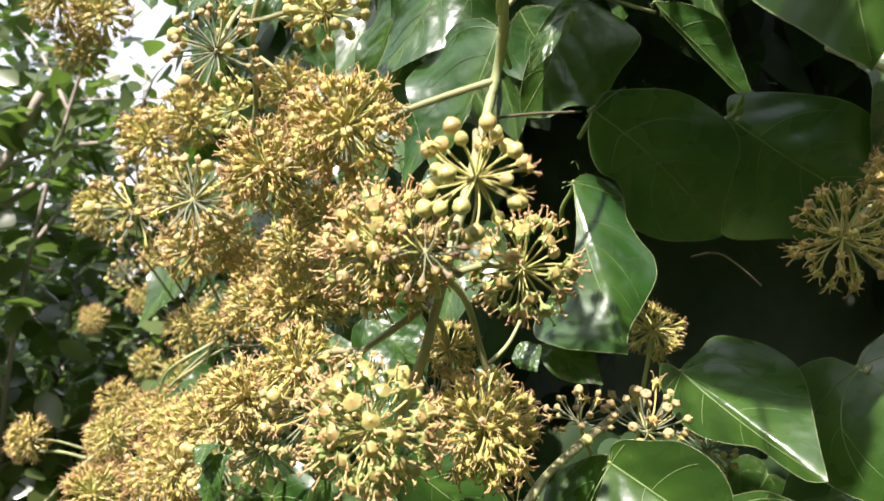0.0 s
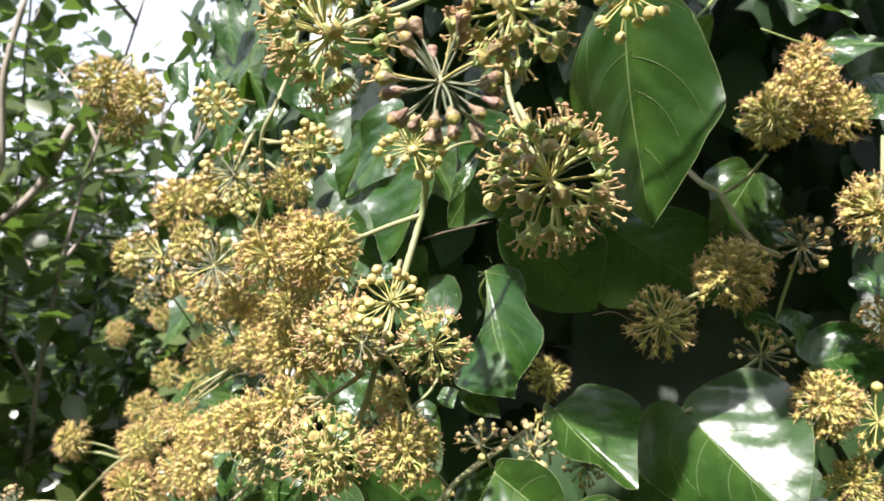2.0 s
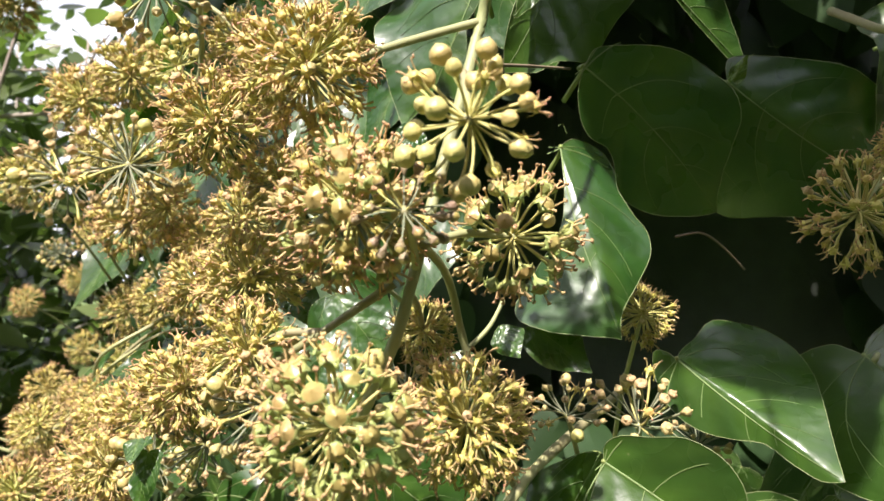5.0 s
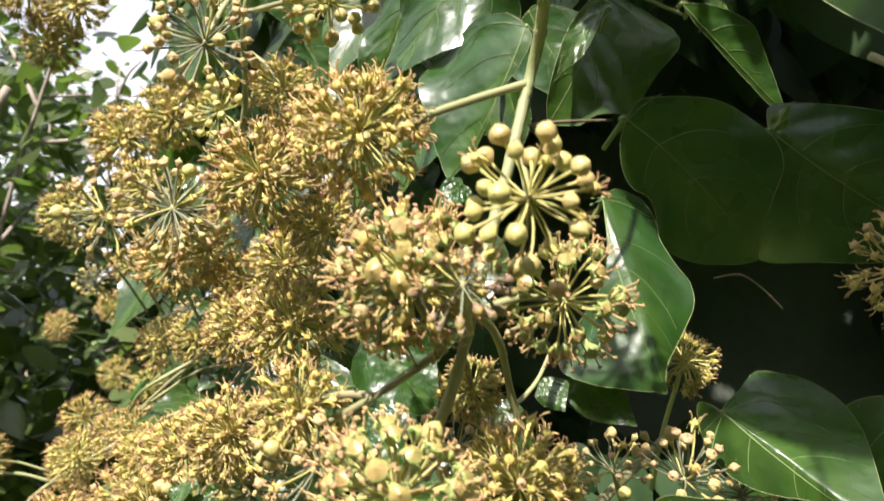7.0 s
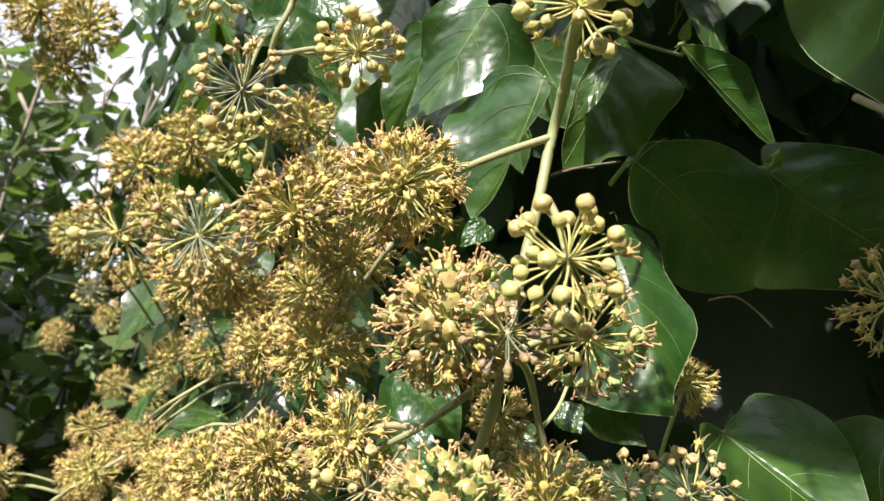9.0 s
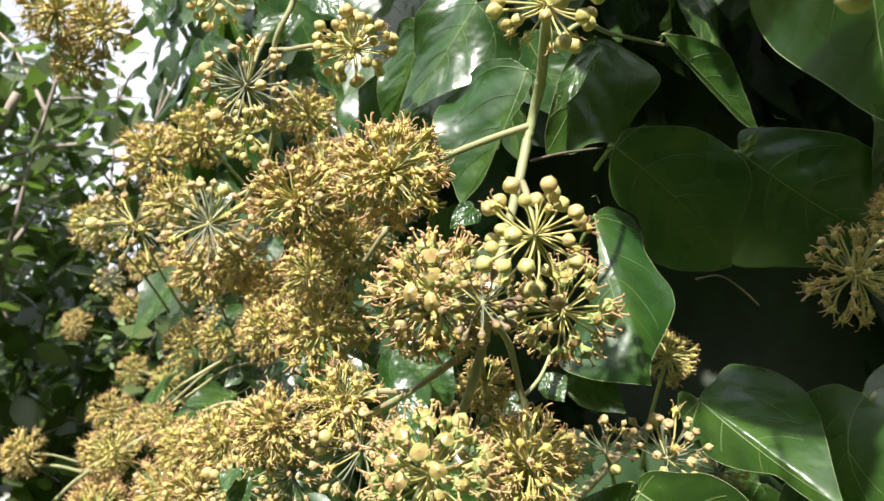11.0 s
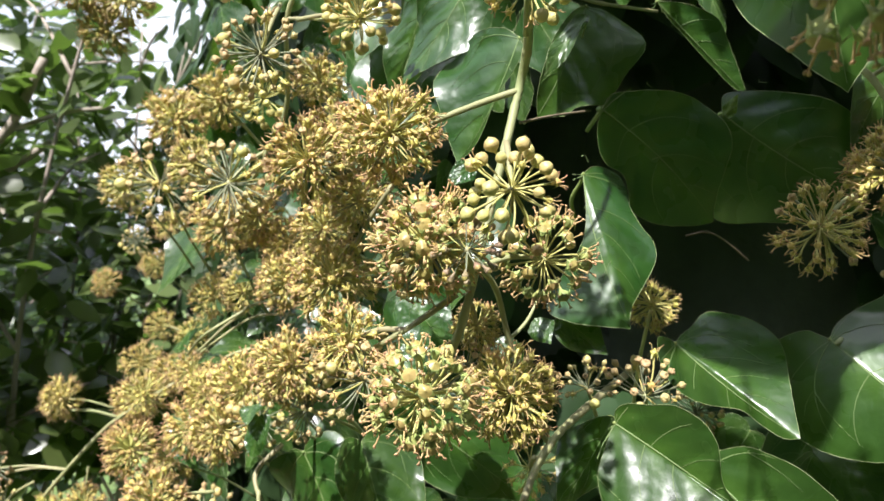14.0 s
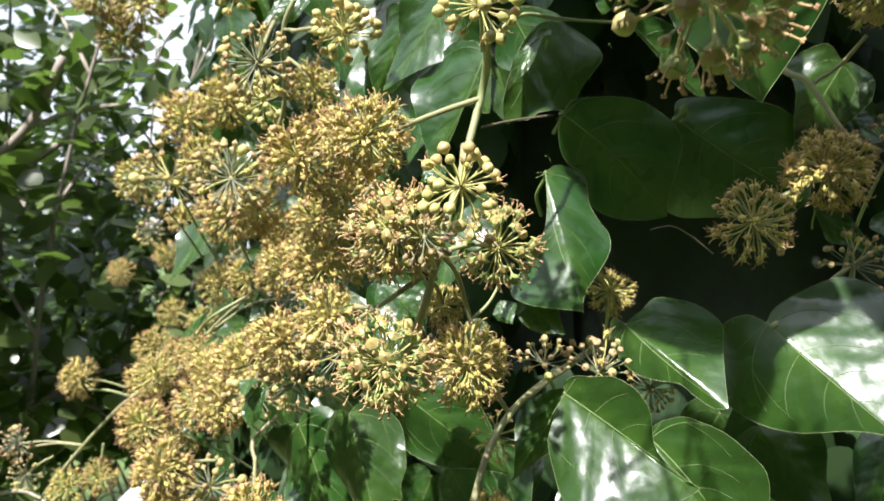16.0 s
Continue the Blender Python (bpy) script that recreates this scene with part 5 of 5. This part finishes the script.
ivy_leaf((-0.023, 0.270, 1.468), (-0.018, 0.260, 1.447), 0.019, (-0.100, -1.000, 0.200), 'ovate')
ivy_leaf((-0.024, 0.280, 1.490), (-0.004, 0.270, 1.466), 0.030, (0.000, -1.000, 0.200), 'ovate')
ivy_leaf((0.015, 0.280, 1.467), (0.028, 0.270, 1.448), 0.020, (0.000, -1.000, 0.200), 'ovate')
ivy_leaf((0.090, 0.300, 1.627), (0.091, 0.295, 1.634), 0.005, (-0.100, -0.800, 0.600), 'ovate', fold=-0.2, young=True)
# an unseen spray of leaves, added overhead to shade the hollow
g = random.Random(5)
SHADE_SPRAY = [(-0.03 + 0.012 * i, 0.19) for i in range(3, 7)] + [(0.050, 0.195), (0.030, 0.215), (0.062, 0.212), (0.126, 0.150), (0.140, 0.160), (0.133, 0.138)]
for x, y in SHADE_SPRAY:
    b = Vector((x + g.uniform(-.006, .006), y + g.uniform(-.012, .018), 1.735 + g.uniform(-.01, .03)))
    t = b + Vector((g.uniform(-.02, .02), -0.05 + g.uniform(-.01, .01), -0.022 + g.uniform(-.012, .006)))
    ivy_leaf(b, t, 0.052, (g.uniform(-.3, .2), -0.35, 1), "heart", -0.12)
# more leaves added out of view to stop stray sunbeams
for b in (Vector((0.20, 0.585, 1.775)), Vector((-0.053, 0.375, 1.757)), Vector((0.215, 0.60, 1.80)), Vector((0.118, 0.290, 1.742)), Vector((0.142, 0.305, 1.755)), Vector((0.092, 0.305, 1.748)), Vector((0.132, 0.272, 1.738))):
    ivy_leaf(b, b + Vector((0.0, -0.055, -0.015)), 0.056, (0.05, -0.3, 1), "heart", -0.1)
# unseen leaf added to shade the leaning leaf's upper half
ivy_leaf((0.070, 0.102, 1.700), (0.002, 0.102, 1.704), 0.046, (0.05, -0.1, 1), "round", -0.1)
# stem added out of view to carry that spray
stem([(0.10, 0.30, 1.80), (0.05, 0.22, 1.765), (0.0, 0.18, 1.745), (-0.04, 0.165, 1.74)], 0.0016)

# ---- shrubs behind, to the side of the hedge ----
def small_leaf(verts, faces, c, d, nrm, ln, w, bend):
    x = d.cross(nrm)
    k = len(verts)
    side = ((0.10, 0.22), (0.30, 0.46), (0.52, 0.47), (0.74, 0.32), (0.90, 0.13))
    ring = [c] + [c + d * ln * u + x * w * q + nrm * ln * bend * (q * 1.2 - u * u) for u, q in side] + [c + d * ln - nrm * bend * ln]
    ring += [c + d * ln * u - x * w * q + nrm * ln * bend * (q * 1.2 - u * u) for u, q in side[::-1]]
    verts += [tuple(p) for p in ring] + [tuple(c + d * ln * 0.4 - nrm * bend * ln * 0.16), tuple(c + d * ln * 0.72 - nrm * bend * ln * 0.5)]
    faces += [(k, k + 1, k + 2, k + 12), (k + 2, k + 3, k + 12), (k + 3, k + 4, k + 13, k + 12), (k + 4, k + 5, k + 6, k + 13),
              (k + 6, k + 7, k + 8, k + 13), (k + 8, k + 9, k + 12, k + 13), (k + 9, k + 10, k + 12), (k + 10, k + 11, k, k + 12)]


def shrub(base, spread_r, top, n_limbs, n_leaves, leaf_len, seed, label, material, gaps=(), low=0.2):
    g = random.Random(seed)
    root = tagged(new("shrub"), label, "shrub", "garden shrubs")
    b = Vector((base[0], base[1], 0))
    root.location = b
    verts, faces, tips = [], [], []
    for i in range(n_limbs):
        a = g.uniform(0, 6.28)
        r = spread_r * math.sqrt(g.uniform(0.05, 1))
        h = top * g.uniform(0.55, 1.0)
        e = Vector((r * math.cos(a), r * math.sin(a), h))
        pts = [Vector((0.05 * math.cos(a), 0.05 * math.sin(a), 0)), Vector((e.x * 0.3 + g.uniform(-.1, .1), e.y * 0.3 + g.uniform(-.1, .1), h * 0.35)), Vector((e.x * 0.7 + g.uniform(-.1, .1), e.y * 0.7 + g.uniform(-.1, .1), h * 0.7)), e]
        line = spline(pts, 6)
        bm = bmesh.new()
        tube(bm, line, (0.008, 0.002), 6)
        for k in range(5, len(line) - 1, 2):
            q = line[k] + Vector((g.uniform(-.25, .25), g.uniform(-.25, .25), g.uniform(.0, .2)))
            tube(bm, spline([line[k], line[k].lerp(q, 0.5) + Vector((0, 0, 0.02)), q], 3), (0.004, 0.0012), 5)
            tips += [line[k].lerp(q, t) for t in (0.4, 0.7, 1.0)]
        tips += line[6:]
        child("limb", mesh_of("limb", bm, M_TWIG), root)
    for i in range(n_leaves):
        c = g.choice(tips) + Vector((g.gauss(0, 0.06), g.gauss(0, 0.06), g.gauss(0, 0.06)))
        if c.z < low or any((c + b - Vector(q)).length < r for q, r in gaps):
            continue
        d = Vector((g.uniform(-1, 1), g.uniform(-1, 1), g.uniform(-1, 0.3))).normalized()
        nrm = Vector((g.uniform(-.7, .7), g.uniform(-.9, .5), 1))
        nrm = (nrm - d * nrm.dot(d)).normalized()
        ln = leaf_len * g.uniform(0.6, 1.25)
        small_leaf(verts, faces, c, d, nrm, ln, ln * g.uniform(0.55, 0.8), g.uniform(-0.1, 0.15))
    me = bpy.data.meshes.new("foliage")
    me.from_pydata(verts, [], faces)
    me.materials.append(material)
    me.polygons.foreach_set("use_smooth", [True] * len(me.polygons))
    tagged(child("foliage", me, root), kind="stuff")
    return root


GAPS = (((-0.54, 0.97, 1.30), 0.17), ((-0.44, 1.2, 1.85), 0.105), ((-0.57, 1.55, 1.95), 0.135), ((-0.79, 2.2, 2.14), 0.2), ((-0.75, 1.6, 2.0), 0.06))
shrub((-0.95, 1.35), 0.55, 2.15, 26, 7500, 0.060, 11, "loose sunlit shrub with broad green leaves and pinkish twigs", M_SHRUB_LEAF, GAPS, 1.08)
shrub((-0.75, 2.3), 0.75, 1.75, 26, 9000, 0.05, 12, "dense dark green shrub behind the ivy", M_HEDGE_LEAF, GAPS, 0.85)
shrub((-1.9, 2.6), 0.9, 2.6, 26, 9000, 0.06, 13, "tall leafy shrub at the lawn's edge", M_HEDGE_LEAF, GAPS, 0.5)


def branch(pts, radius):
    ob = stem(pts, radius, M_TWIG, "grey-brown bare branch of the garden shrub", "bare_branch")
    return tagged(ob, "", "branch", "bare branches")


branch([(-0.98, 1.12, 1.53), (-0.80, 1.13, 1.60), (-0.69, 1.12, 1.68), (-0.62, 1.10, 1.79)], 0.0075)
branch([(-1.02, 1.2, 1.47), (-0.86, 1.2, 1.55), (-0.76, 1.18, 1.60), (-0.64, 1.16, 1.67)], 0.006)
branch([(-0.80, 1.13, 1.60), (-0.74, 1.10, 1.72), (-0.73, 1.08, 1.86), (-0.70, 1.08, 2.0)], 0.006)
branch([(-0.69, 1.12, 1.68), (-0.60, 1.12, 1.71), (-0.52, 1.12, 1.72)], 0.0035)
branch([(-0.76, 1.18, 1.60), (-0.70, 1.16, 1.54), (-0.62, 1.15, 1.52)], 0.0035)


def leaning_pole(foot, top, r):
    """A white round pole with a flat cap, leaning from the lawn."""
    bm = bmesh.new()
    a, b = Vector(foot), Vector(top)
    tube(bm, [Vector((0, 0, 0)), (b - a) * 0.97, (b - a) * 0.985, b - a], [r, r, r * 0.96, r * 0.8], 16)
    ob = tagged(new("leaning_pole", mesh_of("leaning_pole", bm, M_WHITE)), "white painted pole leaning on the lawn beside the ivy", "pole")
    ob.location = a
    return ob


def hedge_leaves(hedge, count, seed):
    g = random.Random(seed)
    me = hedge.data
    verts, faces = [], []
    for i in range(count):
        f = me.polygons[g.randrange(len(me.polygons))]
        q = [me.vertices[k].co for k in f.vertices]
        u, v = g.random(), g.random()
        c = q[0].lerp(q[1], u).lerp(q[3].lerp(q[2], u), v) + f.normal * g.uniform(-0.02, 0.06)
        d = Vector((g.uniform(-1, 1), g.uniform(-1, 1), g.uniform(-1, 0.4))).normalized()
        nrm = f.normal + Vector((g.uniform(-.7, .7), g.uniform(-.7, .7), g.uniform(0, .9)))
        nrm = (nrm - d * nrm.dot(d)).normalized()
        ln = g.uniform(0.07, 0.13)
        small_leaf(verts, faces, c, d, nrm, ln, ln * 0.6, 0.1)
    leaves = bpy.data.meshes.new("foliage")
    leaves.from_pydata(verts, [], faces)
    leaves.materials.append(M_CLIPPED)
    leaves.polygons.foreach_set("use_smooth", [True] * len(leaves.polygons))
    tagged(child("foliage", leaves, hedge), kind="stuff")


for i, hedge in enumerate(HEDGES):
    hedge_leaves(hedge, 7000, 70 + i)

leaning_pole((-1.44, 0.92, 0.0), (-0.395, 0.90, 1.168), 0.019)
